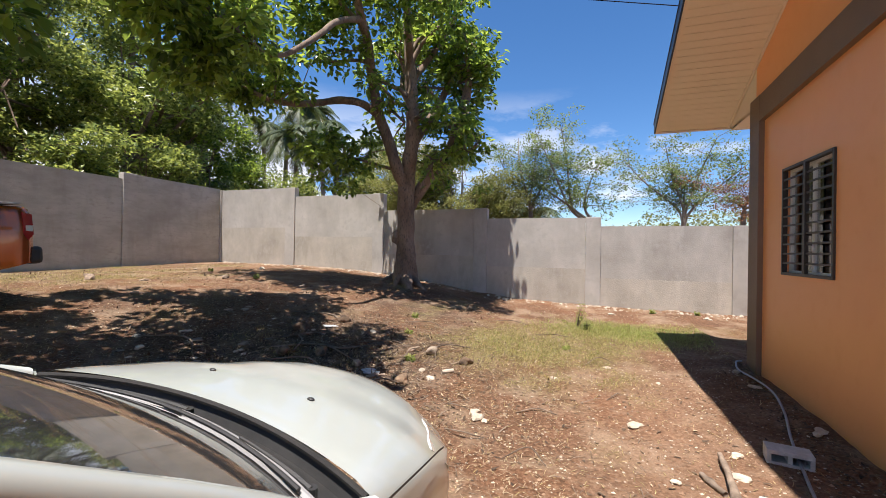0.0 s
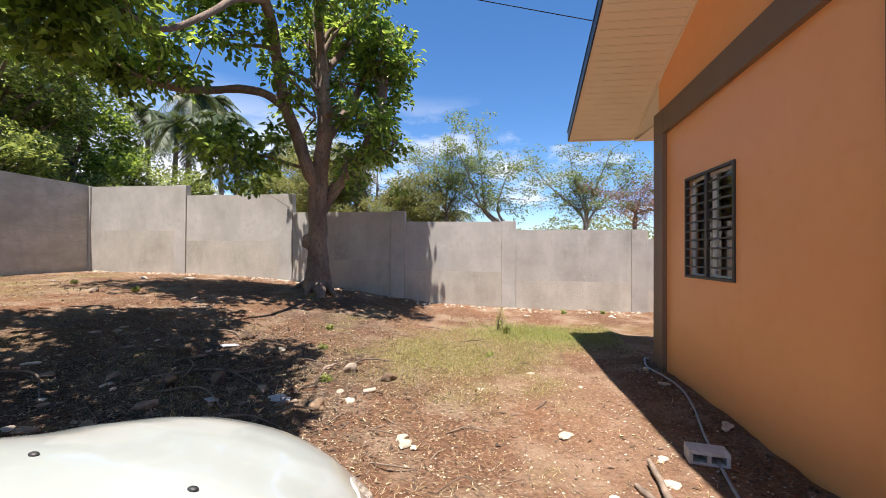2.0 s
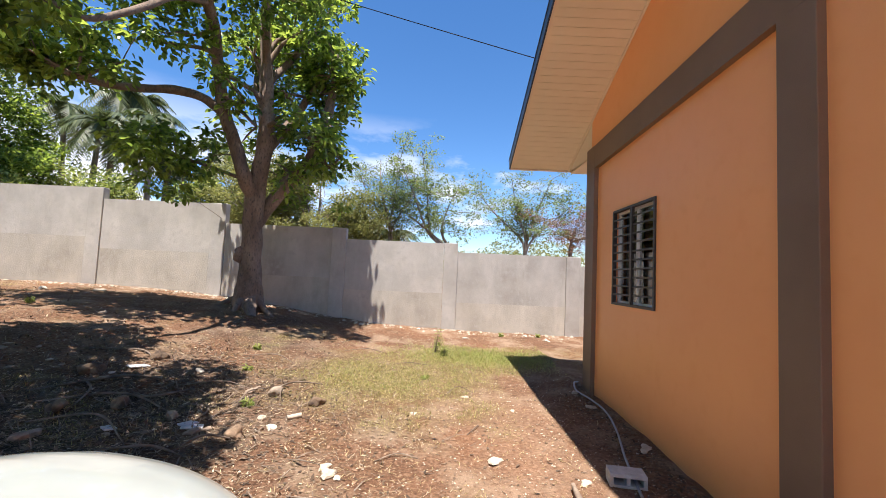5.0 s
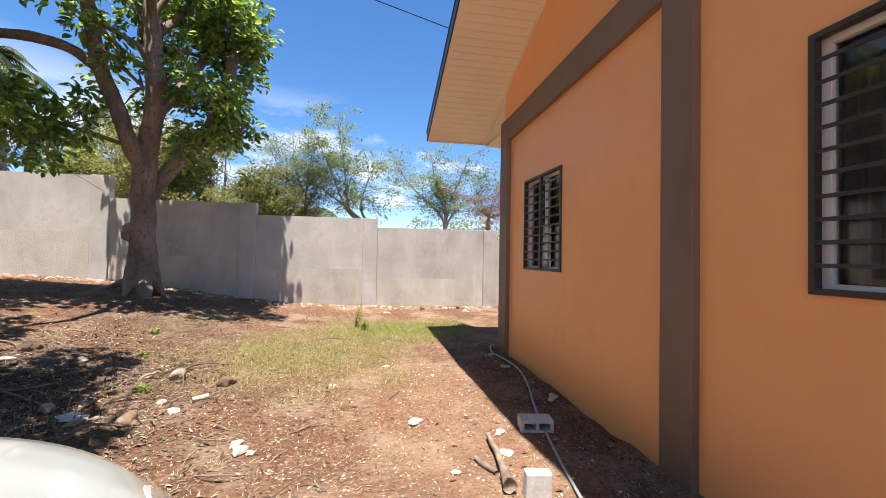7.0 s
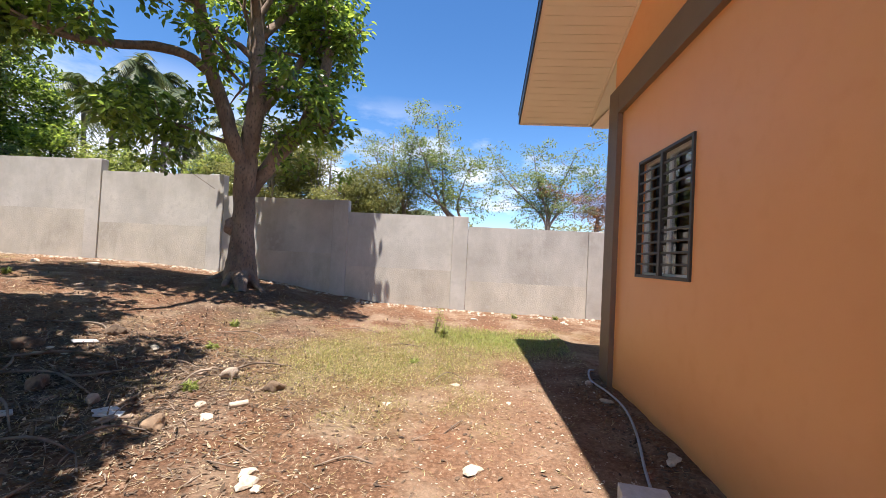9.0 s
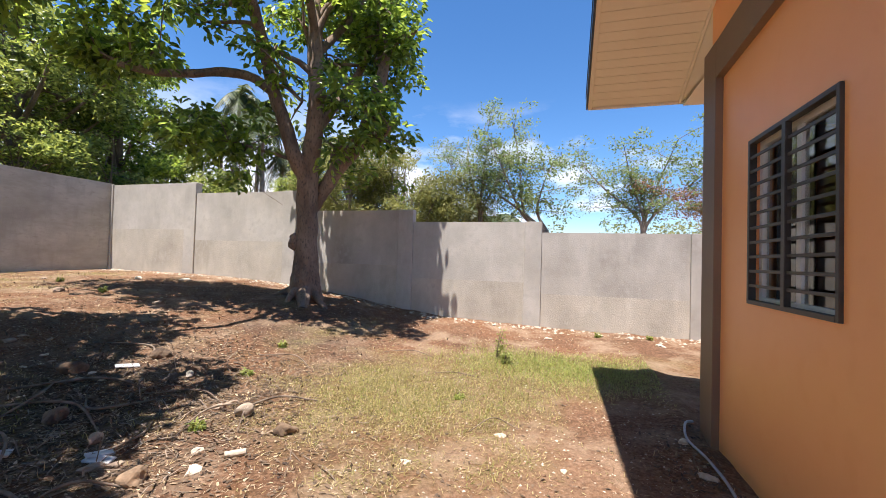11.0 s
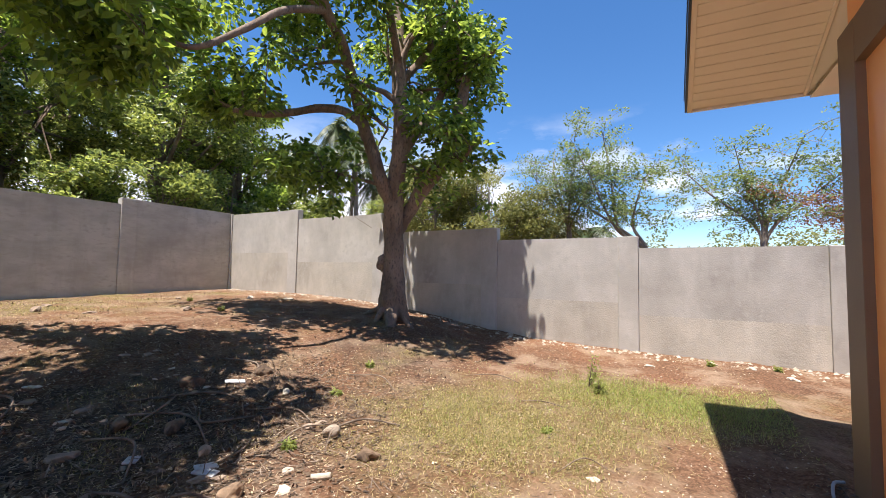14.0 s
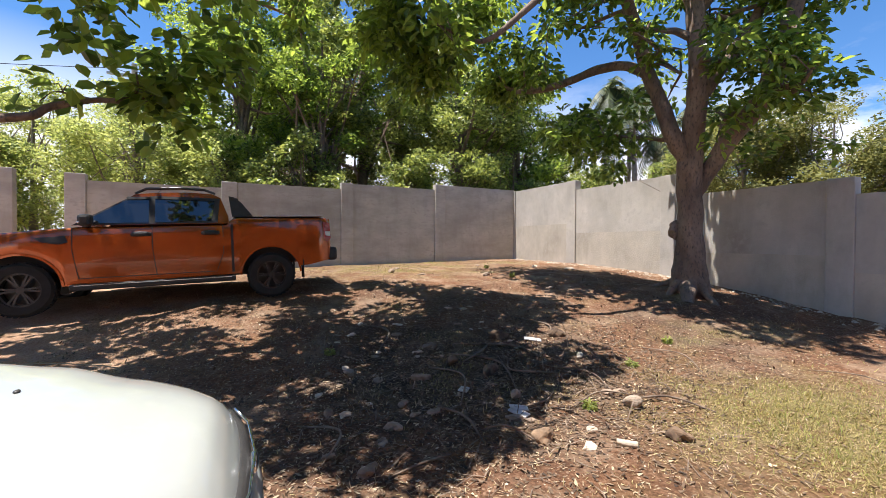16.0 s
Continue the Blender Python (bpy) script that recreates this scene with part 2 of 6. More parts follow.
def ash_and_shade_cover(x, y):
    """Ash and charred soil where brush burned, plus painted shade under both trees."""
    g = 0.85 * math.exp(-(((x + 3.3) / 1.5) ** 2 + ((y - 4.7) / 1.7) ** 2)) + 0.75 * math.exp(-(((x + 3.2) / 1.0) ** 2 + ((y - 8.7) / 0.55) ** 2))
    # wide lobes darken the soil colour across the tree-shaded ground
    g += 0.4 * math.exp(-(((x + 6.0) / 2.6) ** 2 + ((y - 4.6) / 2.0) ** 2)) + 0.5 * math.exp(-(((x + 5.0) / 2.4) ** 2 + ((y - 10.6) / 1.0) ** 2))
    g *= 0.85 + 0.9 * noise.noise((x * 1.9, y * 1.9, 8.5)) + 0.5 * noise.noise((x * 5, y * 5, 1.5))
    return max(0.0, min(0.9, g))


def path_wear_bounce(x, y):
    """Pale trodden path soil beside the house; added bounce ground in the yard south."""
    g = 0.32 * math.exp(-((x - 1.2) / 0.9) ** 2) / (1 + math.exp(max(-30, min(30, (y - 6.8) / 0.7))))
    # unseen pale ground, added to bounce light onto the house wall
    g += 0.9 / (1 + math.exp(max(-30, min(30, (y - 1.2) / 0.5))))
    g *= 0.85 + 0.5 * noise.noise((x * 1.3, y * 1.3, 6.5)) + 0.4 * noise.noise((x * 4.1, y * 4.1, 2.2))
    return max(0.0, min(1.0, g))


def spread(lo, hi, step, far):
    fine = list(np.arange(lo, hi + 1e-6, step))
    left = [lo - d for d in (0.5, 1.2, 2.5, 5, 9, 16, 30, 60, 120, 260, far)]
    right = [hi + d for d in (0.5, 1.2, 2.5, 5, 9, 16, 30, 60, 120, 260, far)]
    return left[::-1] + fine + right


def build_ground():
    xs, ys = spread(-13.6, 3.0, 0.075, 900), spread(-2.5, 12.9, 0.075, 900)
    verts, cover, burnt_shade, worn_bounce = [], [], [], []
    for y in ys:
        for x in xs:
            verts.append((x, y, ground_z(x, y)))
            cover.append(ground_cover(x, y))
            burnt_shade.append(ash_and_shade_cover(x, y))
            worn_bounce.append(path_wear_bounce(x, y))
    w = len(xs)
    faces = [(j * w + i, j * w + i + 1, (j + 1) * w + i + 1, (j + 1) * w + i) for j in range(len(ys) - 1) for i in range(w - 1)]
    me = bpy.data.meshes.new("ground")
    me.from_pydata(verts, [], faces)
    me.polygons.foreach_set("use_smooth", [True] * len(faces))
    at = me.attributes.new("cover", 'FLOAT', 'POINT')
    at.data.foreach_set("value", cover)
    at = me.attributes.new("burnt_shade", 'FLOAT', 'POINT')
    at.data.foreach_set("value", burnt_shade)
    at = me.attributes.new("worn_bounce", 'FLOAT', 'POINT')
    at.data.foreach_set("value", worn_bounce)
    m = bpy.data.materials.new("red_soil")
    m.use_nodes = True
    n, l = m.node_tree.nodes, m.node_tree.links
    p = n["Principled BSDF"]
    p.inputs["Roughness"].default_value = 0.95
    p.inputs["Specular IOR Level"].default_value = 0.15
    tc = n.new("ShaderNodeTexCoord")

    def nz(scale, detail=8, rough=0.6):
        t = n.new("ShaderNodeTexNoise")
        t.inputs["Scale"].default_value, t.inputs["Detail"].default_value, t.inputs["Roughness"].default_value = scale, detail, rough
        l.new(tc.outputs["Object"], t.inputs["Vector"])
        return t.outputs["Fac"]

    def ramp(src, stops):
        r = n.new("ShaderNodeValToRGB")
        while len(r.color_ramp.elements) < len(stops):
            r.color_ramp.elements.new(0.5)
        for e, (pos, colr) in zip(r.color_ramp.elements, stops):
            e.position, e.color = pos, (*colr, 1)
        l.new(src, r.inputs["Fac"])
        return r.outputs["Color"]

    def mix(fac, a, b):
        x = n.new("ShaderNodeMix")
        x.data_type = 'RGBA'
        l.new(fac, x.inputs["Factor"])
        l.new(a, x.inputs["A"])
        l.new(b, x.inputs["B"])
        return x.outputs["Result"]

    soil = ramp(nz(0.55), [(0.34, (0.10, 0.054, 0.032)), (0.5, (0.17, 0.085, 0.045)), (0.66, (0.245, 0.102, 0.044))])
    fine = ramp(nz(26, 10, 0.72), [(0.40, (0.05, 0.026, 0.015)), (0.5, (0.15, 0.077, 0.043)), (0.64, (0.32, 0.195, 0.12))])
    half = n.new("ShaderNodeValue")
    half.outputs[0].default_value = 0.66
    base = mix(half.outputs[0], soil, fine)
    pale = ramp(nz(1.3, 9, 0.7), [(0.48, (0, 0, 0)), (0.64, (0.65, 0.65, 0.65))])
    dust = ramp(nz(40, 6), [(0.3, (0.27, 0.19, 0.125)), (0.7, (0.42, 0.315, 0.215))])
    base = mix(pale, base, dust)
    # path soil colour, shared by the added bounce ground
    trodden = ramp(nz(30, 10, 0.75), [(0.34, (0.24, 0.135, 0.08)), (0.5, (0.44, 0.275, 0.175)), (0.68, (0.58, 0.41, 0.285))])
    aw = n.new("ShaderNodeAttribute")
    aw.attribute_name = "worn_bounce"
    base = mix(aw.outputs["Fac"], base, trodden)
    char_shade = ramp(nz(22, 9, 0.7), [(0.38, (0.018, 0.013, 0.010)), (0.54, (0.07, 0.05, 0.038)), (0.70, (0.22, 0.165, 0.125))])
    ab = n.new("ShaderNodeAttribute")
    ab.attribute_name = "burnt_shade"
    base = mix(ab.outputs["Fac"], base, char_shade)
    grass = ramp(nz(48, 8, 0.7), [(0.3, (0.08, 0.085, 0.025)), (0.5, (0.20, 0.175, 0.07)), (0.7, (0.36, 0.29, 0.145))])
    av = n.new("ShaderNodeAttribute")
    av.attribute_name = "cover"
    add = n.new("ShaderNodeMath")
    add.operation = 'MULTIPLY'
    l.new(av.outputs["Fac"], add.inputs[0])
    l.new(ramp(nz(9, 6, 0.7), [(0.34, (0.15, 0.15, 0.15)), (0.62, (1, 1, 1))]), add.inputs[1])
    l.new(mix(add.outputs[0], base, grass), p.inputs["Base Color"])
    bp = n.new("ShaderNodeBump")
    bp.inputs["Strength"].default_value, bp.inputs["Distance"].default_value = 0.9, 0.03
    l.new(nz(34, 10, 0.75), bp.inputs["Height"])
    l.new(bp.outputs["Normal"], p.inputs["Normal"])
    me.materials.append(m)
    return tagged(new("ground", me), "uneven red-brown soil yard with dry grass patches", "ground", kind="structure")


build_ground()

# ---- perimeter walls ----
FY, LX = 12.65, -13.27


def perimeter(name, label, spans, posts, axis, material, lower):
    """A rendered block wall: panels a little behind the face of the posts, tops stepping down."""
    root = thing(name, label, "wall", kind="structure")
    for a, b, top in spans:
        seam = top - 1.45
        for lo, hi, back, mt in ((-0.6, seam, 0.045, lower), (seam, top, 0.045, material)):
            if axis == "x":
                bm = boxes((a, b, FY + back, FY + 0.19, lo, hi), bevel=0.0006)
            else:
                bm = boxes((LX - 0.19, LX - back, a, b, lo, hi), bevel=0.0006)
            part("panel", bm, mt, root)
    for a, b, top in posts:
        if axis == "x":
            bm = boxes((a, b, FY, FY + 0.24, -0.6, top), bevel=0.012)
        else:
            bm = boxes((LX - 0.24, LX, a, b, -0.6, top), bevel=0.012)
        part("post", bm, material, root)
    return root


perimeter("wall_north", "grey cement-rendered boundary wall stepping down beside the yard",
          [(-13.24, -10.19, 3.805), (-9.765, -6.58, 3.48), (-6.15, -3.05, 2.915), (-2.62, 0.22, 2.61), (0.635, 3.77, 2.365), (4.2, 7.4, 2.11), (7.8, 11.0, 1.9)],
          [(-13.52, -13.245, 3.82), (-10.185, -9.77, 3.81), (-6.575, -6.155, 3.49), (-3.045, -2.625, 2.93), (0.225, 0.63, 2.62), (3.775, 4.195, 2.37), (7.405, 7.795, 2.12)], "x", M_CONC, M_CONC_W)
perimeter("wall_west", "weathered grey cement boundary wall with square posts",
          [(9.49, 12.64, 3.85), (5.95, 9.05, 3.665), (2.375, 5.535, 3.475), (-1.29, 1.935, 3.285), (-12.0, -3.2, 3.3)],
          [(9.055, 9.485, 3.86), (5.54, 5.945, 3.69), (1.94, 2.37, 3.48), (-1.745, -1.295, 3.46), (-3.2, -2.76, 3.5)], "y", M_CONC_L, M_CONC_L)

# ---- house ----
WX, PX = 2.555, 2.49          # wall face, face of the pilasters and beam
EX, EY, EZ, RISE, RIDGE = 1.42, 8.5, 3.79, 0.42, 1.5


def rake(y):
    return EZ + RISE * (EY - max(y, 2 * RIDGE - y))


def build_house_wall():
    root = thing("wall_house", "smooth orange painted gable wall with brown concrete frame", "wall", kind="structure")
    y0, y1, zb, th = -4.6, 7.31, -0.6, 0.16
    wins = [(5.225, 6.37, 1.385, 2.66), (1.22, 2.43, 1.375, 2.73)]
    strips = []
    edge = y1
    for a, b, lo, hi in wins:
        strips.append((b, edge, zb, 3.6))
        strips.append((a, b, zb, lo))
        strips.append((a, b, hi, 3.6))
        edge = a
    strips.append((y0, edge, zb, 3.6))
    bm = bmesh.new()
    for a, b, lo, hi in strips:
        box(bm, WX, WX + th, a, b, lo, hi)
    part("plastered_wall", bm, M_ORANGE, root)
    bm = bmesh.new()     # gable above the beam
    prof = [(y0, 3.6), (y1, 3.6), (y1, rake(y1) + 0.03), (RIDGE, rake(RIDGE) + 0.03), (y0, rake(y0) + 0.03)]
    f0 = [bm.verts.new((WX, y, z)) for y, z in prof]
    f1 = [bm.verts.new((WX + th, y, z)) for y, z in prof]
    bm.faces.new(f0[::-1])
    bm.faces.new(f1)
    for i in range(5):
        j = (i + 1) % 5
        bm.faces.new((f0[i], f0[j], f1[j], f1[i]))
    part("gable", bm, M_ORANGE, root)
    for bx in ((WX + th, 12.0, y1 - 0.14, y1, zb, 3.74), (WX + th, 12.0, y0, y0 + 0.14, zb, 3.74), (11.86, 12.0, y0 + 0.14, y1 - 0.14, zb, 3.74)):
        part("outer_wall", boxes(bx), M_ORANGE, root)
    bm = bmesh.new()     # the beam runs a little uphill towards the ridge
    vs = [bm.verts.new((x, y, z + 0.034 * (6.99 - y))) for y in (-4.6, 6.985) for x in (PX, WX + 0.02) for z in (3.44, 3.79)]
    for q in ((0, 1, 3, 2), (4, 6, 7, 5), (0, 4, 5, 1), (2, 3, 7, 6), (1, 5, 7, 3), (0, 2, 6, 4)):
        bm.faces.new([vs[k] for k in q])
    bmesh.ops.recalc_face_normals(bm, faces=bm.faces)
    part("beam", bm, M_BROWN, root)
    for a, b, top in ((6.99, 7.34, 3.80), (3.16, 3.48, 3.567), (-1.2, -0.88, 3.717), (-4.6, -4.28, 3.83)):
        part("pilaster", boxes((PX, WX + 0.02, a, b, -0.6, top), bevel=0.007), M_BROWN, root)
    part("floor_slab", boxes((WX + th, 11.86, y0 + 0.14, y1 - 0.14, -0.3, 0.15)), M_DARK, root)
    part("ceiling_board", boxes((WX + th, 11.86, y0 + 0.14, y1 - 0.14, 3.0, 3.05)), M_WHITE, root)


build_house_wall()


def build_window(name, y0, y1, z0, z1, bars, label):
    root = thing(name, label, "window", kind="structure")
    mid = (y0 + y1) / 2
    fr = bmesh.new()     # outer steel surround of the grille
    t, x0, x1 = 0.032, WX - 0.022, WX + 0.03
    box(fr, x0, x1, y0, y0 + t, z0, z1, 0.003)
    box(fr, x0, x1, y1 - t, y1, z0, z1, 0.003)
    box(fr, x0, x1, y0 + t, y1 - t, z0, z0 + t, 0.003)
    box(fr, x0, x1, y0 + t, y1 - t, z1 - t, z1, 0.003)
    part("grille_frame", fr, M_DARKBAR, root, "dark bronze steel grille frame")
    part("grille_mullion", boxes((WX - 0.03, WX + 0.01, mid - 0.024, mid + 0.024, z0 + t, z1 - t), bevel=0.003), M_DARKBAR, root)
    step = (z1 - z0 - 2 * t) / (bars + 1)
    for side, (a, b) in (("a", (y0 + t, mid - 0.024)), ("b", (mid + 0.024, y1 - t))):
        for i in range(bars):
            z = z0 + t + step * (i + 1)
            part("grille_bar", boxes((WX - 0.016, WX - 0.004, a, b, z - 0.011, z + 0.011), bevel=0.002), M_DARKBAR, root)
    u, xa, xb = 0.055, WX + 0.06, WX + 0.11
    wf = bmesh.new()
    box(wf, xa, xb, y0, y0 + u, z0, z1, 0.003)
    box(wf, xa, xb, y1 - u, y1, z0, z1, 0.003)
    box(wf, xa, xb, y0 + u, y1 - u, z0, z0 + u, 0.003)
    box(wf, xa, xb, y0 + u, y1 - u, z1 - u, z1, 0.003)
    box(wf, xa, xb, mid - 0.03, mid + 0.03, z0 + u, z1 - u, 0.003)
    part("sash_frame", wf, M_WHITE, root, "white aluminium sliding sash")
    for a, b, dx in ((y0 + u, mid - 0.03, 0.02), (mid + 0.03, y1 - u, 0.03)):
        bm = boxes((xa + dx, xa + dx + 0.006, a, b, z0 + u, z1 - u))
        pane = part("pane", bm, M_GLASS, root)
        pane.visible_shadow = False
    # curtain folds behind the glass
    cu = bmesh.new()
    w0, w1 = y0 + 0.62 * (y1 - y0), y1 - 0.02
    n = 40
    prev = None
    for i in range(n + 1):
        y = w0 + (w1 - w0) * i / n
        x = xb + 0.09 + 0.022 * math.sin(i * 1.25) + 0.01 * math.sin(i * 0.6)
        cur = (cu.verts.new((x, y, z0 - 0.1)), cu.verts.new((x, y, z1 + 0.05)))
        if prev:
            cu.faces.new((prev[0], cur[0], cur[1], prev[1]))
        prev = cur
    part("curtain", cu, M_CURTAIN, root, "grey-brown fabric curtain", smooth=True)


M_CURTAIN = mat("curtain_cloth", (0.16, 0.14, 0.12), (0.20, 0.18, 0.155), 4, 0.9)
build_window("window_1", 5.225, 6.37, 1.385, 2.66, 10, "two-leaf sliding window behind a dark barred grille")
build_window("window_2", 1.22, 2.43, 1.375, 2.73, 10, "white sliding window with horizontal steel bars")


def build_roof():
    root = thing("roof", "cream boarded roof overhang with dark blue metal edge", "roof", kind="structure")
    # soffit boards under the rake, one by one
    L = math.hypot(1, RISE)
    step = 0.128
    n = int((EY - RIDGE) * L / step)
    for i in range(n):
        ya, yb = EY - i * step / L, EY - (i + 1) * step / L + 0.007
        bm = bmesh.new()
        pr = [(ya, rake(ya)), (yb, rake(yb))]
        x0, x1 = EX + 0.055, WX
        lo = [bm.verts.new((x, y, z)) for (y, z) in pr for x in (x0, x1)]
        hi = [bm.verts.new((x, y, z + 0.02)) for (y, z) in pr for x in (x0, x1)]
        for q in ((lo[0], lo[1], lo[3], lo[2]), (hi[0], hi[2], hi[3], hi[1]), (lo[0], hi[0], hi[1], lo[1]), (lo[2], lo[3], hi[3], hi[2]), (lo[0], lo[2], hi[2], hi[0]), (lo[1], hi[1], hi[3], lo[3])):
            bm.faces.new(q)
        part("soffit_board", bm, M_SOFFIT, root)

    def sloped(x0, x1, dz0, dz1, ya=EY, yb=RIDGE):
        bm = bmesh.new()
        for a, b in ((ya, yb), (2 * RIDGE - ya, yb)):
            v = [bm.verts.new((x, y, rake(y) + dz)) for y in (a, b) for x in (x0, x1) for dz in (dz0, dz1)]
            for q in ((0, 1, 3, 2), (4, 6, 7, 5), (0, 4, 5, 1), (2, 3, 7, 6), (1, 5, 7, 3), (0, 2, 6, 4)):
                bm.faces.new([v[k] for k in q])
        bmesh.ops.recalc_face_normals(bm, faces=bm.faces)
        return bm

    part("soffit_backing", sloped(EX + 0.055, 12.8, 0.021, 0.10), M_SOFFIT, root)
    part("fascia_trim", sloped(EX + 0.004, EX + 0.053, -0.012, 0.16, EY + 0.02), M_SOFFIT, root, "cream edge trim")
    part("wall_trim", sloped(WX - 0.03, WX - 0.003, -0.028, -0.002, EY), M_SOFFIT, root)
    part("roof_sheet", sloped(EX - 0.03, 12.9, 0.165, 0.19, EY + 0.06), M_ROOF, root, "dark blue metal roofing")
    part("barge_flashing", sloped(EX - 0.022, EX, -0.02, 0.163, EY + 0.02), M_ROOF, root, "dark blue metal edge flashing")
    part("eave_fascia", boxes((EX + 0.004, 12.8, EY + 0.022, EY + 0.045, EZ - 0.03, EZ + 0.15)), M_SOFFIT, root)
    bm = bmesh.new()
    tri = [(EY, EZ - 0.02), (7.32, rake(7.32)), (7.32, EZ - 0.06)]
    for x in (WX + 0.004, WX + 0.03):
        bm.faces.new([bm.verts.new((x, y, z)) for y, z in tri])
    part("eave_return", bm, M_SOFFIT, root)
    part("eave_soffit", boxes((WX + 0.03, 12.8, 7.32, EY + 0.02, EZ - 0.06, EZ - 0.045)), M_SOFFIT, root)


build_roof()

# ---- trees ----
def leaf_cluster(verts, faces, centre, spread_r, count, size, rng, droop=0.5, shape=0.55):
    """Leaves, each a bent pair of quads, hung about a twig's end."""
    cx0, cy0, cz0 = centre
    for _ in range(count):
        a, e = rng.uniform(0, 2 * math.pi), rng.gauss(-droop * 0.5, 0.5)
        r = spread_r * rng.random() ** 0.5
        bx, by, bz = cx0 + r * math.cos(a) * 0.9, cy0 + r * math.sin(a) * 0.9, cz0 + rng.gauss(0, spread_r * 0.45)
        L = size * rng.uniform(0.7, 1.25)
        W = L * shape * 0.5
        d = Vector((math.cos(a) * math.cos(e), math.sin(a) * math.cos(e), math.sin(e)))
        s = d.cross(Vector((rng.gauss(0, .4), rng.gauss(0, .4), 1))).normalized()
        u = s.cross(d)
        b = Vector((bx, by, bz))
        k = len(verts)
        tip = b + d * L - u * (0.12 * L)
        w1, w2 = s * (W * 0.86) + u * (0.07 * L), s * (W * 0.92) + u * (0.06 * L)
        p1, p2 = b + d * (0.26 * L), b + d * (0.66 * L)
        verts += [b, p1 + w1, p2 + w2, tip, p2 - w2 + u * (0.12 * L), p1 - w1 + u * (0.14 * L)]
        faces += [(k, k + 1, k + 2, k + 3), (k, k + 3, k + 4, k + 5)]


def leaves_ob(name, verts, faces, material, parent, label=""):
    me = bpy.data.meshes.new(name)
    me.from_pydata([tuple(v) for v in verts], [], faces)
    me.materials.append(material)
    ob = new(name, me)
    ob.parent = parent
    if label:
        ob["label"] = label
    return ob


def grow(bm, ctrl, rng, tips, twigs=6, length=1.3, sides=9, start=0.35):
    """A limb through its control rows, with side branches whose ends carry leaves."""
    pts = curve_pts(ctrl, 6)
    tube(bm, [p[:3] for p in pts], [p[3] * 0.86 for p in pts], sides, 0.18, rng.random() * 9)
    n = len(pts)
    for k in range(twigs):
        i = int(n * (start + (1 - start) * (k + rng.random()) / twigs))
        i = min(i, n - 1)
        p = Vector(pts[i][:3])
        d = Vector((rng.gauss(0, 1), rng.gauss(0, 1), rng.gauss(0.35, 0.45))).normalized()
        q = p + d * length * rng.uniform(0.5, 1.0)
        if q.x > -2.1 - 0.7 * max(0.0, 5.0 - q.z):
            q = p + (q - p) * 0.3
        r = max(0.012, pts[i][3] * 0.45)
        midp = (p + q) / 2 + Vector((rng.gauss(0, .1), rng.gauss(0, .1), 0.08))
        tube(bm, [p, midp, q], [r, r * 0.7, r * 0.35], 6)
        tips.append(q)
        for _ in range(3):
            q2 = q + Vector((rng.gauss(0, .45), rng.gauss(0, .45), rng.gauss(0.1, .35))) * length * 0.55
            if q2.x > -2.1 - 0.7 * max(0.0, 5.0 - q2.z):
                continue
            tube(bm, [q, (q + q2) / 2 + Vector((0, 0, 0.04)), q2], [r * 0.4, r * 0.3, 0.006], 5)
            tips.append(q2)
    tips.append(Vector(pts[-1][:3]))


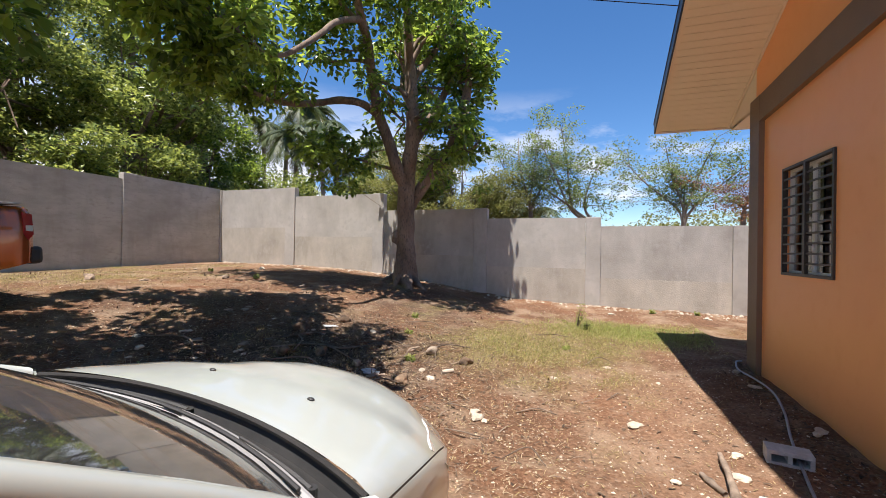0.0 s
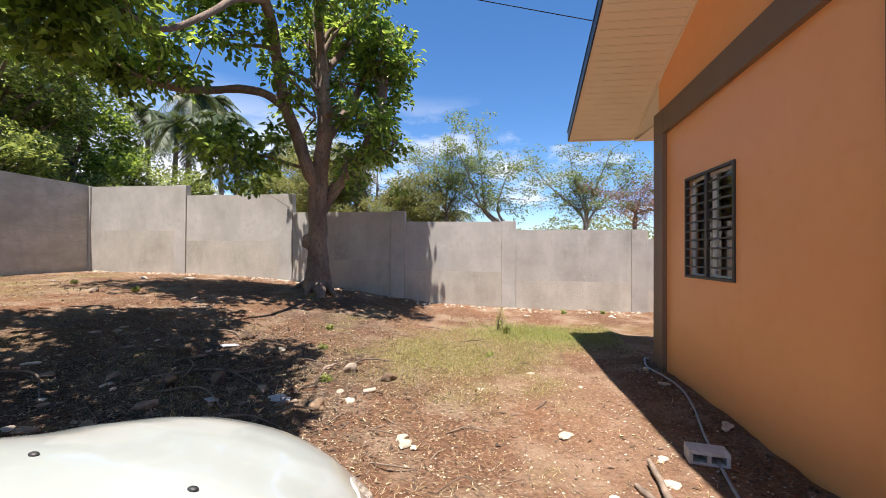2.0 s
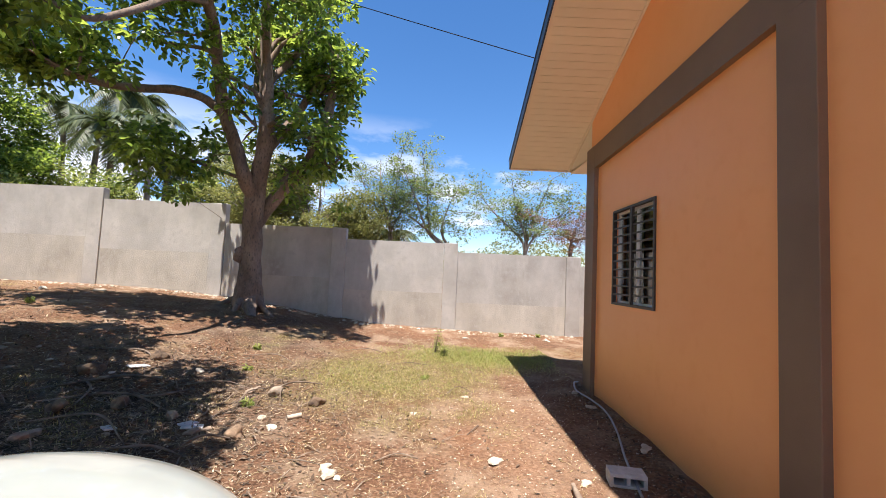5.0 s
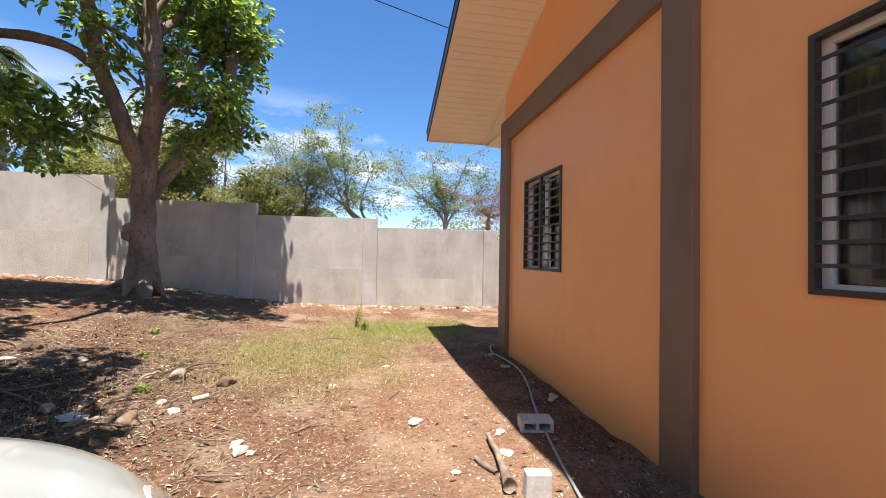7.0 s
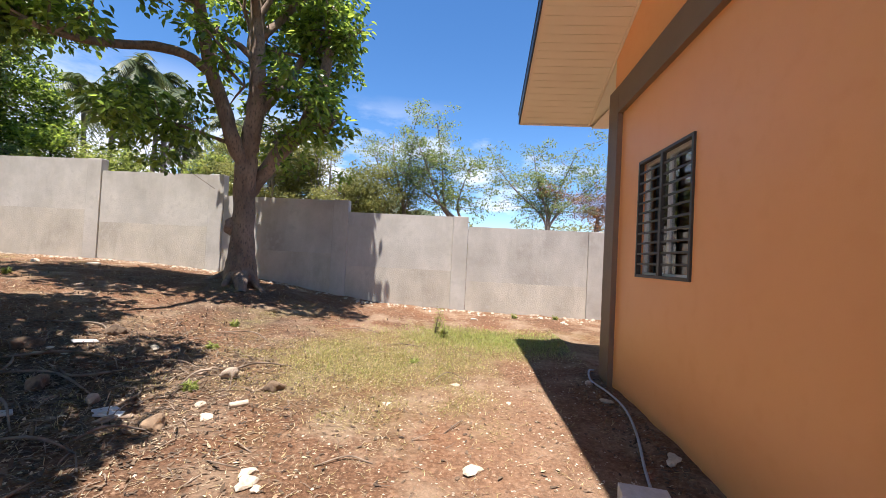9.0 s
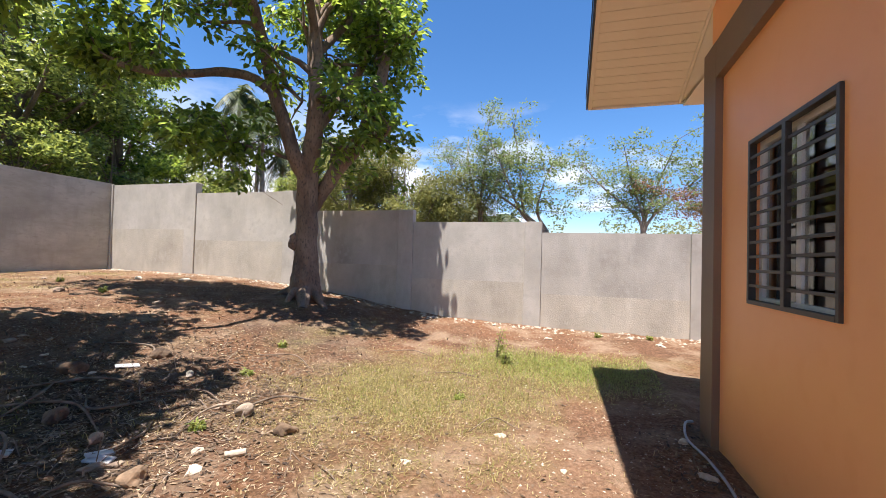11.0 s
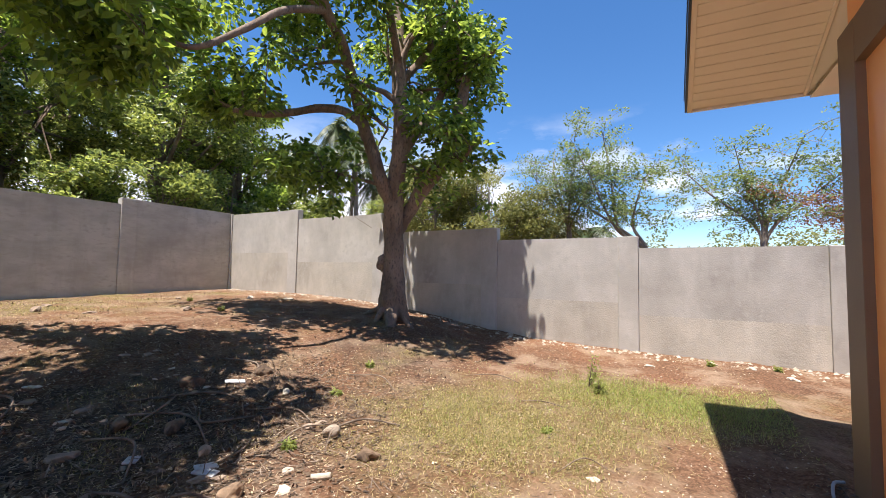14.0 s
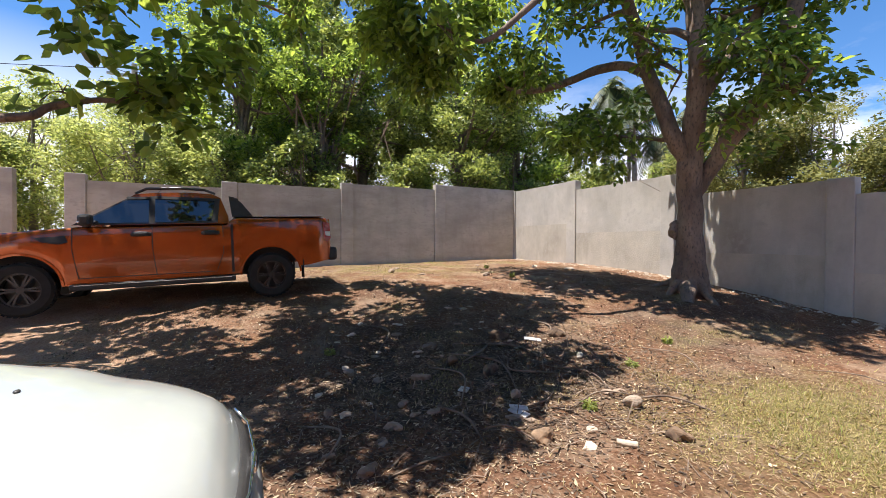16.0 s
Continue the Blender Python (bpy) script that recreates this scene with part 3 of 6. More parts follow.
def yard_tree():
    rng = random.Random(11)
    root = thing("shade_tree", "large broad-leaved tree with grey forked trunk shading the yard", "tree")
    bm = bmesh.new()
    gz = ground_z(-4.42, 10.7)
    tr = curve_pts([(-4.42, 10.7, gz - 0.3, 0.40), (-4.42, 10.7, gz + 0.05, 0.365), (-4.44, 10.7, gz + 0.35, 0.33), (-4.43, 10.7, 1.6, 0.25), (-4.45, 10.7, 2.5, 0.225), (-4.44, 10.68, 3.3, 0.23), (-4.42, 10.65, 3.9, 0.21)], 6)
    tube(bm, [p[:3] for p in tr], [p[3] for p in tr], 22, 0.2, 3.3)
    for a, ln, rr in ((-0.35, 0.8, .07), (3.35, 0.8, .06), (2.3, .6, .06), (4.6, 0.6, .08), (5.25, 0.75, .15)):   # root flare
        ex, ey = -4.42 + ln * math.cos(a), 10.7 + ln * math.sin(a)
        mx, my = -4.42 + 0.45 * math.cos(a), 10.7 + 0.45 * math.sin(a)
        c = curve_pts([(-4.42 + .2 * math.cos(a), 10.7 + .2 * math.sin(a), gz + 0.22, .13), (mx, my, ground_z(mx, my) + 0.09, rr), (ex, ey, ground_z(ex, ey) - 0.05, rr * 0.55)], 5)
        tube(bm, [p[:3] for p in c], [p[3] for p in c], 9, 0.25, a)
    part("trunk", bm, M_BARK, root, "grey-brown furrowed bark", smooth=True)
    limbs = [
        [(-4.46, 10.7, 3.4, .24), (-4.3, 10.62, 4.3, .235), (-4.24, 10.6, 5.1, .22), (-4.36, 10.65, 6.4, .19), (-4.6, 10.9, 8.2, .13), (-4.7, 11.0, 9.6, .05)],
        [(-4.46, 10.6, 3.3, .16), (-4.60, 10.36, 3.85, .19), (-4.80, 10.3, 4.5, .18), (-5.10, 10.24, 5.3, .165), (-5.12, 9.9, 6.1, .145), (-4.85, 9.2, 6.6, .135), (-4.65, 8.5, 6.9, .12), (-4.8, 8.2, 8.0, .08), (-5.0, 8.0, 9.2, .03)],
        [(-5.08, 10.25, 5.2, .12), (-5.45, 10.05, 5.5, .12), (-5.9, 9.72, 5.55, .115), (-6.35, 9.3, 5.38, .10), (-6.8, 8.85, 5.25, .085), (-7.4, 8.6, 5.35, .055), (-8.2, 8.7, 5.7, .02)],
        [(-4.42, 10.8, 2.6, .12), (-4.28, 10.95, 3.05, .18), (-3.86, 11.0, 3.72, .205), (-3.37, 11.0, 4.24, .19), (-3.06, 10.95, 4.9, .165), (-2.9, 11.1, 5.8, .14), (-2.75, 11.2, 6.5, .11), (-2.1, 11.15, 6.75, .05)],
        [(-3.4, 11.0, 4.22, .10), (-3.0, 10.8, 4.3, .09), (-2.7, 10.69, 4.2, .065), (-2.35, 10.5, 4.4, .02)],
        [(-4.22, 10.62, 4.5, .14), (-3.96, 10.9, 5.1, .14), (-3.73, 11.3, 5.8, .12), (-3.5, 11.5, 6.5, .09), (-3.1, 11.5, 7.6, .03)],
        [(-4.65, 8.5, 6.85, .085), (-4.60, 7.5, 6.25, .075), (-4.68, 6.75, 5.5, .062), (-4.95, 6.1, 4.98, .05), (-5.35, 5.5, 5.3, .036), (-5.9, 4.9, 5.7, .02)],
        [(-4.36, 10.65, 6.2, .12), (-4.0, 11.3, 7.2, .10), (-3.4, 11.6, 8.4, .06), (-3.0, 11.8, 9.4, .02)],
        [(-4.26, 10.62, 5.4, .11), (-5.0, 11.5, 6.5, .09), (-5.2, 12.1, 7.8, .05), (-5.4, 12.5, 9.0, .02)],
        [(-4.78, 8.25, 7.8, .10), (-5.6, 7.9, 8.3, .08), (-6.6, 7.4, 8.5, .06), (-7.6, 7.2, 8.2, .03)],
        [(-4.4, 10.7, 6.6, .11), (-4.0, 9.6, 7.8, .09), (-3.3, 8.6, 8.6, .05), (-2.9, 7.7, 9.0, .02)],
        [(-4.62, 10.4, 3.75, .05), (-5.3, 10.1, 3.95, .04), (-6.0, 9.8, 4.1, .03), (-6.7, 9.6, 4.0, .015)],
    ]
    twigs = [9, 9, 10, 8, 6, 7, 10, 8, 8, 11, 9, 7]
    tips = []
    for i, (ctrl, tw) in enumerate(zip(limbs, twigs)):
        lb = bmesh.new()
        grow(lb, ctrl, rng, tips, tw, 1.25, 9, {2: 0.72, 6: 0.6}.get(i, 0.35))
        part("limb", lb, M_BARK, root, smooth=True)
    bm = bmesh.new()
    r = bmesh.ops.create_icosphere(bm, subdivisions=3, radius=1, matrix=Matrix.Translation((-4.66, 10.56, 1.95)) @ Matrix.Diagonal((.11, .13, .2, 1)))
    for vv in r["verts"]:
        vv.co += Vector((1, 1, 1)) * 0.05 * noise.noise(vv.co * 7)
    part("burl", bm, M_BARK, root, smooth=True)
    v, f = [], []
    for t in tips:
        away = math.hypot(t.x + 4.45, t.y - 10.7)
        wallward = t.x < -6.5 and t.y + 0.253 * (t.z - 2.2) > 12.4
        if t.z > 3.2 and t.x < -2.0 - 0.7 * max(0.0, 5.0 - t.z) and not wallward and (away > 0.9 or t.z > 7.2):
            leaf_cluster(v, f, t, 0.28, 32, 0.175, rng, 0.7)

    def foliage(count, centre, radii, spread_r, leaves, size, droop=0.9, gap=-0.1):
        """Clumps hung in a lumpy mass with gaps."""
        for _ in range(count):
            d = Vector((rng.gauss(0, 1), rng.gauss(0, 1), rng.gauss(0, 1))).normalized() * rng.random() ** 0.4
            c = Vector(centre) + Vector((radii[0] * d.x, radii[1] * d.y, radii[2] * d.z))
            if noise.noise(c * 0.9) > gap:
                leaf_cluster(v, f, c, spread_r, leaves, size, rng, droop)

    foliage(20, (-5.75, 9.85, 4.0), (0.7, 0.45, 0.85), 0.26, 22, 0.175, 1.0, -0.3)     # low sprays over the wall
    foliage(28, (-7.8, 8.7, 5.85), (1.1, 0.8, 0.6), 0.32, 30, 0.175)                  # end of the level bough
    foliage(60, (-6.0, 5.3, 5.2), (1.25, 1.0, 0.75), 0.34, 26, 0.18, 1.1)            # the bough that dips over the yard
    # upper clumps, mostly out of view, kept for the shade they cast
    foliage(40, (-8.0, 7.9, 8.1), (2.2, 1.8, 1.1), 0.42, 46, 0.175)
    # extra clumps added to cast shade on the north wall
    for _ in range(30):
        c = Vector((rng.uniform(-6.2, -2.4), rng.uniform(11.1, 12.2), rng.uniform(5.0, 8.0)))
        leaf_cluster(v, f, c, 0.32, 32, 0.175, rng)
    for _ in range(85):     # crown top mostly above the view, thickened to deepen the ground shade
        c = Vector((rng.uniform(-7.0, -2.7), rng.uniform(7.8, 9.9), rng.uniform(7.0, 8.6)))
        if noise.noise(c * 0.8) > -0.15:
            leaf_cluster(v, f, c, 0.42, 66, 0.15, rng)
    for _ in range(64):     # far side next to the wall, clumps added along sun rays to shade it
        y, zf = rng.uniform(11.0, 12.1), rng.uniform(0.9, 2.8)
        c = Vector((rng.uniform(-5.1, -2.5), y, zf + (12.65 - y) / 0.253))
        leaf_cluster(v, f, c, 0.26, 44, 0.16, rng)
    leaves_ob("crown", v, f, M_LEAF, root, "glossy mid-green leaves")
    return root


yard_tree()

# ---- vehicles ----
def car_paint(name, colr, flake, metallic, rough):
    m = mat(name, colr, flake, 1.2, rough, 0.0, metallic=metallic, coat=1.0, c=flake)
    m.node_tree.nodes["Principled BSDF"].inputs["Coat Roughness"].default_value = 0.04
    return m


M_PEARL = car_paint("pearl_white_paint", (0.36, 0.385, 0.36), (0.39, 0.415, 0.385), 0.0, 0.3)
M_COPPER = car_paint("copper_orange_paint", (0.33, 0.066, 0.008), (0.40, 0.085, 0.011), 0.55, 0.2)
M_RUBBER = mat("black_rubber", (0.012, 0.0115, 0.011), (0.024, 0.022, 0.02), 6, 0.85, 0.2, 80)
M_TRIM = mat("black_plastic", (0.02, 0.02, 0.02), (0.032, 0.031, 0.03), 9, 0.5, 0.1, 150)
M_CHROME = mat("chrome", (0.75, 0.75, 0.76), None, metallic=1.0, rough=0.12)
M_GREYMETAL_GLARE = mat("dusty_grey_metal_and_glare", (0.34, 0.34, 0.34), (0.42, 0.41, 0.40), 8, 0.45, metallic=0.3)
M_RIM = mat("dark_alloy", (0.05, 0.05, 0.052), (0.08, 0.08, 0.082), 7, 0.35, metallic=0.7)
M_LAMP = mat("headlamp_lens", (0.62, 0.63, 0.60), (0.75, 0.75, 0.72), 8, 0.12, coat=1.0)
M_RED = mat("red_lamp_lens", (0.30, 0.012, 0.012), (0.38, 0.02, 0.018), 8, 0.15, coat=1.0)
M_DARKGLASS = mat("dark_tinted_window", (0.012, 0.014, 0.017), None, rough=0.03, coat=1.0, spec=0.8)


def windscreen_mat():
    """Dark glass with a film of dust and dirt runs."""
    m = mat("dusty_windscreen", (0.022, 0.023, 0.025), (0.035, 0.033, 0.032), 1.0, 0.05, spec=0.9, coat=1.0)
    n, l = m.node_tree.nodes, m.node_tree.links
    p = n["Principled BSDF"]
    tc = n.new("ShaderNodeTexCoord")
    mp = n.new("ShaderNodeMapping")
    mp.inputs["Scale"].default_value = (1.2, 7, 7)
    l.new(tc.outputs["Object"], mp.inputs["Vector"])
    nz = n.new("ShaderNodeTexNoise")
    nz.inputs["Scale"].default_value, nz.inputs["Detail"].default_value, nz.inputs["Roughness"].default_value = 2.2, 9, 0.7
    l.new(mp.outputs["Vector"], nz.inputs["Vector"])
    rp = n.new("ShaderNodeValToRGB")
    rp.color_ramp.elements[0].position, rp.color_ramp.elements[1].position = 0.56, 0.74
    rp.color_ramp.elements[1].color = (0.7, 0.7, 0.7, 1)
    l.new(nz.outputs["Fac"], rp.inputs["Fac"])
    df = n.new("ShaderNodeBsdfDiffuse")
    df.inputs["Color"].default_value = (0.13, 0.09, 0.06, 1)
    mx = n.new("ShaderNodeMixShader")
    l.new(rp.outputs["Color"], mx.inputs["Fac"])
    l.new(p.outputs["BSDF"], mx.inputs[1])
    l.new(df.outputs["BSDF"], mx.inputs[2])
    l.new(mx.outputs["Shader"], n["Material Output"].inputs["Surface"])
    return m


M_SCREEN = windscreen_mat()


def lerp_table(rows, y):
    """Smooth value between rows (y, value), y falling or rising."""
    rows = sorted(rows)
    if y <= rows[0][0]:
        return rows[0][1]
    for (a, va), (b, vb) in zip(rows, rows[1:]):
        if y <= b:
            t = (y - a) / (b - a)
            return va + (vb - va) * (t * t * (3 - 2 * t) * 0.5 + t * 0.5)
    return rows[-1][1]


def side_x(half, t):
    """Outward bulge of a flank, t from 0 at the shoulder to 1 at the sill."""
    return half * (0.955 + 0.045 * math.sin(min(1, t * 1.9) * math.pi / 2)) - 0.05 * max(0, t - 0.6) ** 1.3


def shell(ys, top, bottom, half, crown, edge=lambda y: 0.90, ntop=6, nside=9, bow=None, caps=(True, True), drop=lambda y: 0.035):
    """The outer skin of a car body: closed over the top, open below."""
    bm = bmesh.new()
    rows = []
    for y in ys:
        tz, bz, hw, cr = top(y), bottom(y), half(y), crown(y)
        half_row = []
        for k in range(ntop + 1):
            u = k / ntop
            half_row.append((hw * edge(y) * u, tz - cr * u ** 2.4))
        z0 = tz - cr - drop(y)
        for j in range(nside + 1):
            t = j / nside
            half_row.append((side_x(hw, t), z0 + (bz - z0) * t))
        row = [(-x, z) for x, z in half_row[::-1]] + half_row[1:]
        rows.append([bm.verts.new((x, y + (bow(x, y) if bow else 0), z)) for x, z in row])
    for a, b in zip(rows, rows[1:]):
        for k in range(len(a) - 1):
            bm.faces.new((a[k], a[k + 1], b[k + 1], b[k]))
    for r, rev, on_end in ((rows[0], False, caps[0]), (rows[-1], True, caps[1])):
        if on_end:
            bm.faces.new(r[::-1] if rev else r)
    bmesh.ops.recalc_face_normals(bm, faces=bm.faces)
    return bm


def ring(bm, cx0, y, z, r0, r1, x0, x1, n=36, chamfer=0.0):
    """A wheel-shaped ring about the x axis."""
    prof = [(x0, r0), (x0, r1 - chamfer), (x0 + chamfer, r1), (x1 - chamfer, r1), (x1, r1 - chamfer), (x1, r0)]
    loops = []
    for k in range(n):
        a = 2 * math.pi * k / n
        loops.append([bm.verts.new((cx0 + px, y + r * math.cos(a), z + r * math.sin(a))) for px, r in prof])
    for k in range(n):
        a, b = loops[k], loops[(k + 1) % n]
        for i in range(len(prof)):
            j = (i + 1) % len(prof)
            bm.faces.new((a[i], a[j], b[j], b[i]))
    return bm


def build_wheel(parent, x, y, z, r, width, side, spokes=6):
    """Tyre with tread blocks, rim and twin spokes."""
    bm = bmesh.new()
    x0, x1 = (x - width, x) if side > 0 else (x, x + width)
    ring(bm, 0, y, z, r * 0.62, r - 0.012, x0, x1, 40, 0.035)
    for k in range(36):
        a = 2 * math.pi * k / 36
        for dx in (0.18, 0.62):
            c = Vector((x0 + width * dx, y + (r - 0.006) * math.cos(a), z + (r - 0.006) * math.sin(a)))
            m = Matrix.Translation(c) @ Matrix.Rotation(a, 4, 'X') @ Matrix.Diagonal((width * 0.26, 0.012, 0.04, 1))
            bmesh.ops.create_cube(bm, size=1, matrix=m)
    tyre = part("wheel", bm, M_RUBBER, parent, "dusty black rubber tyre")
    face = x1 - 0.03 if side > 0 else x0 + 0.03
    rb = bmesh.new()
    ring(rb, 0, y, z, r * 0.56, r * 0.645, min(face, face - side * 0.10), max(face, face - side * 0.10), 36, 0.008)
    ring(rb, 0, y, z, 0.0, r * 0.15, min(face, face - side * 0.05), max(face, face - side * 0.05), 20, 0.01)
    part("rim", rb, M_RIM, tyre)
    for k in range(spokes):
        for off in (-0.13, 0.13):
            a = 2 * math.pi * k / spokes + off
            sb = bmesh.new()
            m = Matrix.Translation((face - side * 0.015, y + 0.36 * r * math.cos(a), z + 0.36 * r * math.sin(a))) @ Matrix.Rotation(a, 4, 'X') @ Matrix.Diagonal((0.03, r * 0.46, 0.026, 1))
            bmesh.ops.create_cube(sb, size=1, matrix=m)
            part("spoke", sb, M_RIM, tyre)
    db = bmesh.new()
    ring(db, 0, y, z, 0.0, r * 0.55, min(face - side * 0.12, face - side * 0.14), max(face - side * 0.12, face - side * 0.14), 24)
    part("brake_disc", db, M_TRIM, tyre)


def strip(bm, pts, w, thick=0.004, normal=(1, 0, 0)):
    """A thin flat strip along points on a flank."""
    pts = [Vector(p) for p in pts]
    nrm = Vector(normal)
    prev = None
    for i, p in enumerate(pts):
        d = (pts[min(i + 1, len(pts) - 1)] - pts[max(i - 1, 0)]).normalized()
        s = d.cross(nrm).normalized() * (w / 2)
        cur = [bm.verts.new(p + s + nrm * thick), bm.verts.new(p - s + nrm * thick)]
        if prev:
            bm.faces.new((prev[0], cur[0], cur[1], prev[1]))
        prev = cur
    return bm


def panel_poly(bm, outline, x, thick):
    """A flat panel in the plane of a flank: outline of (y, z), from x inwards."""
    a = [bm.verts.new((x(y, z), y, z)) for y, z in outline]
    b = [bm.verts.new((x(y, z) - thick, y, z)) for y, z in outline]
    bm.faces.new(a)
    bm.faces.new(b[::-1])
    n = len(a)
    for i in range(n):
        bm.faces.new((a[i], b[i], b[(i + 1) % n], a[(i + 1) % n]))
    bmesh.ops.recalc_face_normals(bm, faces=bm.faces)
    return bm


def arch(y, centres, r, low, zc):
    z = low
    for c in centres:
        if abs(y - c) < r:
            z = max(z, zc + math.sqrt(r * r - (y - c) ** 2))
    return z


def build_pickup(at):
    root = thing("pickup_truck", "copper orange double-cab pickup truck parked on the terrace", "truck", at)
    HW = 0.93
    R, WB = 0.385, 1.61
    ys = sorted(set([round(v, 3) for v in np.arange(-2.62, 2.56, 0.06)] + [s * WB + 0.455 * math.cos(a) for s in (1, -1) for a in np.linspace(0, math.pi, 17)]))

    def top(y):
        return lerp_table([(-2.62, 1.30), (-2.55, 1.37), (-1.05, 1.375), (-0.95, 1.27), (1.0, 1.265), (1.15, 1.26), (1.9, 1.2), (2.35, 1.12), (2.55, 0.95)], y)

    def bottom(y):
        low = lerp_table([(-2.62, 0.60), (-2.2, 0.52), (-1.1, 0.44), (1.1, 0.40), (2.2, 0.50), (2.55, 0.55)], y)
        return min(arch(y, (-WB, WB), 0.455, low, R + 0.02), top(y) - 0.12)

    def half(y):
        return HW * lerp_table([(-2.62, 0.90), (-2.45, 0.965), (-1.6, 0.985), (0, 0.97), (1.6, 0.985), (2.2, 0.93), (2.4, 0.82), (2.55, 0.66)], y)

    def crown(y):
        return 0.03 if y > 1.0 else 0.02

    body = part("body", shell(ys, top, bottom, half, crown, lambda y: 0.93), M_COPPER, root, smooth=True)
    part("chassis", boxes((-0.6, 0.6, -1.95, 2.2, 0.40, 0.75)), M_TRIM, root)
    part("cargo_bed", boxes((-0.74, 0.74, -2.5, -1.06, 1.376, 1.386)), M_TRIM, body, "black tonneau cover")

    # cab above the belt line
    def cab_w(z):
        return 0.865 - 0.30 * (z - 1.25)

    roof = [(1.08, 1.27), (0.75, 1.47), (0.42, 1.68), (0.28, 1.745), (0.0, 1.775), (-0.4, 1.785), (-0.75, 1.765), (-0.88, 1.70), (-0.98, 1.40), (-1.0, 1.27)]
    cb = bmesh.new()
    rows = []
    for y, z in roof:
        w = cab_w(z)
        rows.append([cb.verts.new((x, y - 0.05 * (x / w) ** 2 if y > 0.3 else y, z + 0.03 * (1 - (x / w) ** 2))) for x in np.linspace(-w, w, 11)])
    for a, b in zip(rows, rows[1:]):
        for k in range(10):
            cb.faces.new((a[k], a[k + 1], b[k + 1], b[k]))
    for k in (0, 10):
        cb.faces.new([r[k] for r in rows])
    bmesh.ops.recalc_face_normals(cb, faces=cb.faces)
    part("cab", cb, M_COPPER, root)
    ws = bmesh.new()
    wrows = []
    for t in np.linspace(0.06, 0.94, 6):
        y, z = 1.08 + (0.36 - 1.08) * t, 1.27 + (1.71 - 1.27) * t
        w = cab_w(z) - 0.06
        wrows.append([ws.verts.new((x, y - 0.05 * (x / w) ** 2 + 0.012, z + 0.03 * (1 - (x / w) ** 2) + 0.012)) for x in np.linspace(-w, w, 9)])
    for a, b in zip(wrows, wrows[1:]):
        for k in range(8):
            ws.faces.new((a[k], a[k + 1], b[k + 1], b[k]))
    part("windscreen", ws, M_DARKGLASS, root, smooth=True)
    for sgn in (1, -1):
        def out(d):
            return lambda y, z: sgn * (cab_w(z) + d)

        wins = [("front_window", [(0.93, 1.30), (0.10, 1.30), (0.10, 1.665), (0.40, 1.645)]), ("rear_window", [(0.02, 1.30), (-0.74, 1.32), (-0.80, 1.64), (0.02, 1.67)])]
        band = bmesh.new()
        panel_poly(band, [(1.02, 1.275), (-0.83, 1.285), (-0.87, 1.685), (0.0, 1.72), (0.36, 1.69)], out(0.006), sgn * 0.005)
        part("window_surround", band, M_TRIM, root)
        for nm, o in wins:
            b = bmesh.new()
            panel_poly(b, o, out(0.012), sgn * 0.004)
            part(nm, b, M_DARKGLASS, root, "tinted side window")
        v = bmesh.new()
        for y0, y1 in ((0.38, 0.08), (0.02, -0.80)):
            panel_poly(v, [(y0, 1.66 if y0 > 0.2 else 1.675), (y1, 1.67 if y1 > -0.5 else 1.64), (y1, 1.705 if y1 > -0.5 else 1.675), (y0, 1.70)], out(0.03), sgn * 0.02)
        part("rain_visor", v, M_TRIM, root)

        def flank(y, z):
            t = (top(y) - crown(y) - 0.035 - z) / max(0.05, top(y) - crown(y) - 0.035 - bottom(y))
            return sgn * (side_x(half(y), max(0, min(1, t))) + 0.004)

        seam = bmesh.new()
        for ln in ([(1.02, 1.24), (1.02, 0.9), (0.96, 0.5)], [(0.06, 1.25), (0.06, 0.9), (0.02, 0.5)], [(-0.90, 1.25), (-0.90, 0.8), (-0.80, 0.52)]):
            pts = [(flank(y, z), y, z) for y, z in ln]
            strip(seam, pts, 0.012, 0.002, (sgn, 0, 0))
        strip(seam, [(flank(-1.03, z), -1.03, z) for z in (1.25, 1.0, 0.7, 0.47)], 0.035, 0.002, (sgn, 0, 0))
        strip(seam, [(flank(y, 0.50), y, 0.50) for y in (0.96, 0.5, 0.0, -0.5, -0.8)], 0.012, 0.002, (sgn, 0, 0))
        part("door_seam", seam, M_TRIM, root)
        for y in (0.20, -0.72):
            hb = bmesh.new()
            x = flank(y, 1.13)
            tube(hb, [(x - sgn * 0.01, y + 0.12, 1.12), (x + sgn * 0.035, y + 0.07, 1.125), (x + sgn * 0.04, y, 1.125), (x + sgn * 0.035, y - 0.07, 1.125), (x - sgn * 0.01, y - 0.12, 1.12)], [0.02, 0.024, 0.026, 0.024, 0.02], 8)
            bmesh.ops.scale(hb, vec=(1, 1, 1.5), verts=hb.verts, space=Matrix.Translation((0, 0, -1.125)))
            part("door_handle", hb, M_TRIM, root, "black door handle")
        vb = bmesh.new()
        panel_poly(vb, [(1.42, 1.10), (1.10, 1.12), (1.06, 1.03), (1.16, 1.00), (1.36, 1.04)], lambda y, z: flank(y, z) + sgn * 0.012, sgn * 0.014)
        part("fender_vent", vb, M_TRIM, root, "black fender vent")
        for c in (-WB, WB):
            fl = bmesh.new()
            pts = [(flank(c + 0.47 * math.cos(a), R + 0.02 + 0.47 * math.sin(a)) + sgn * 0.006, c + 0.47 * math.cos(a), R + 0.02 + 0.47 * math.sin(a)) for a in np.linspace(0.02, math.pi - 0.02, 22)]
            strip(fl, pts, 0.03, 0.003, (sgn, 0, 0))
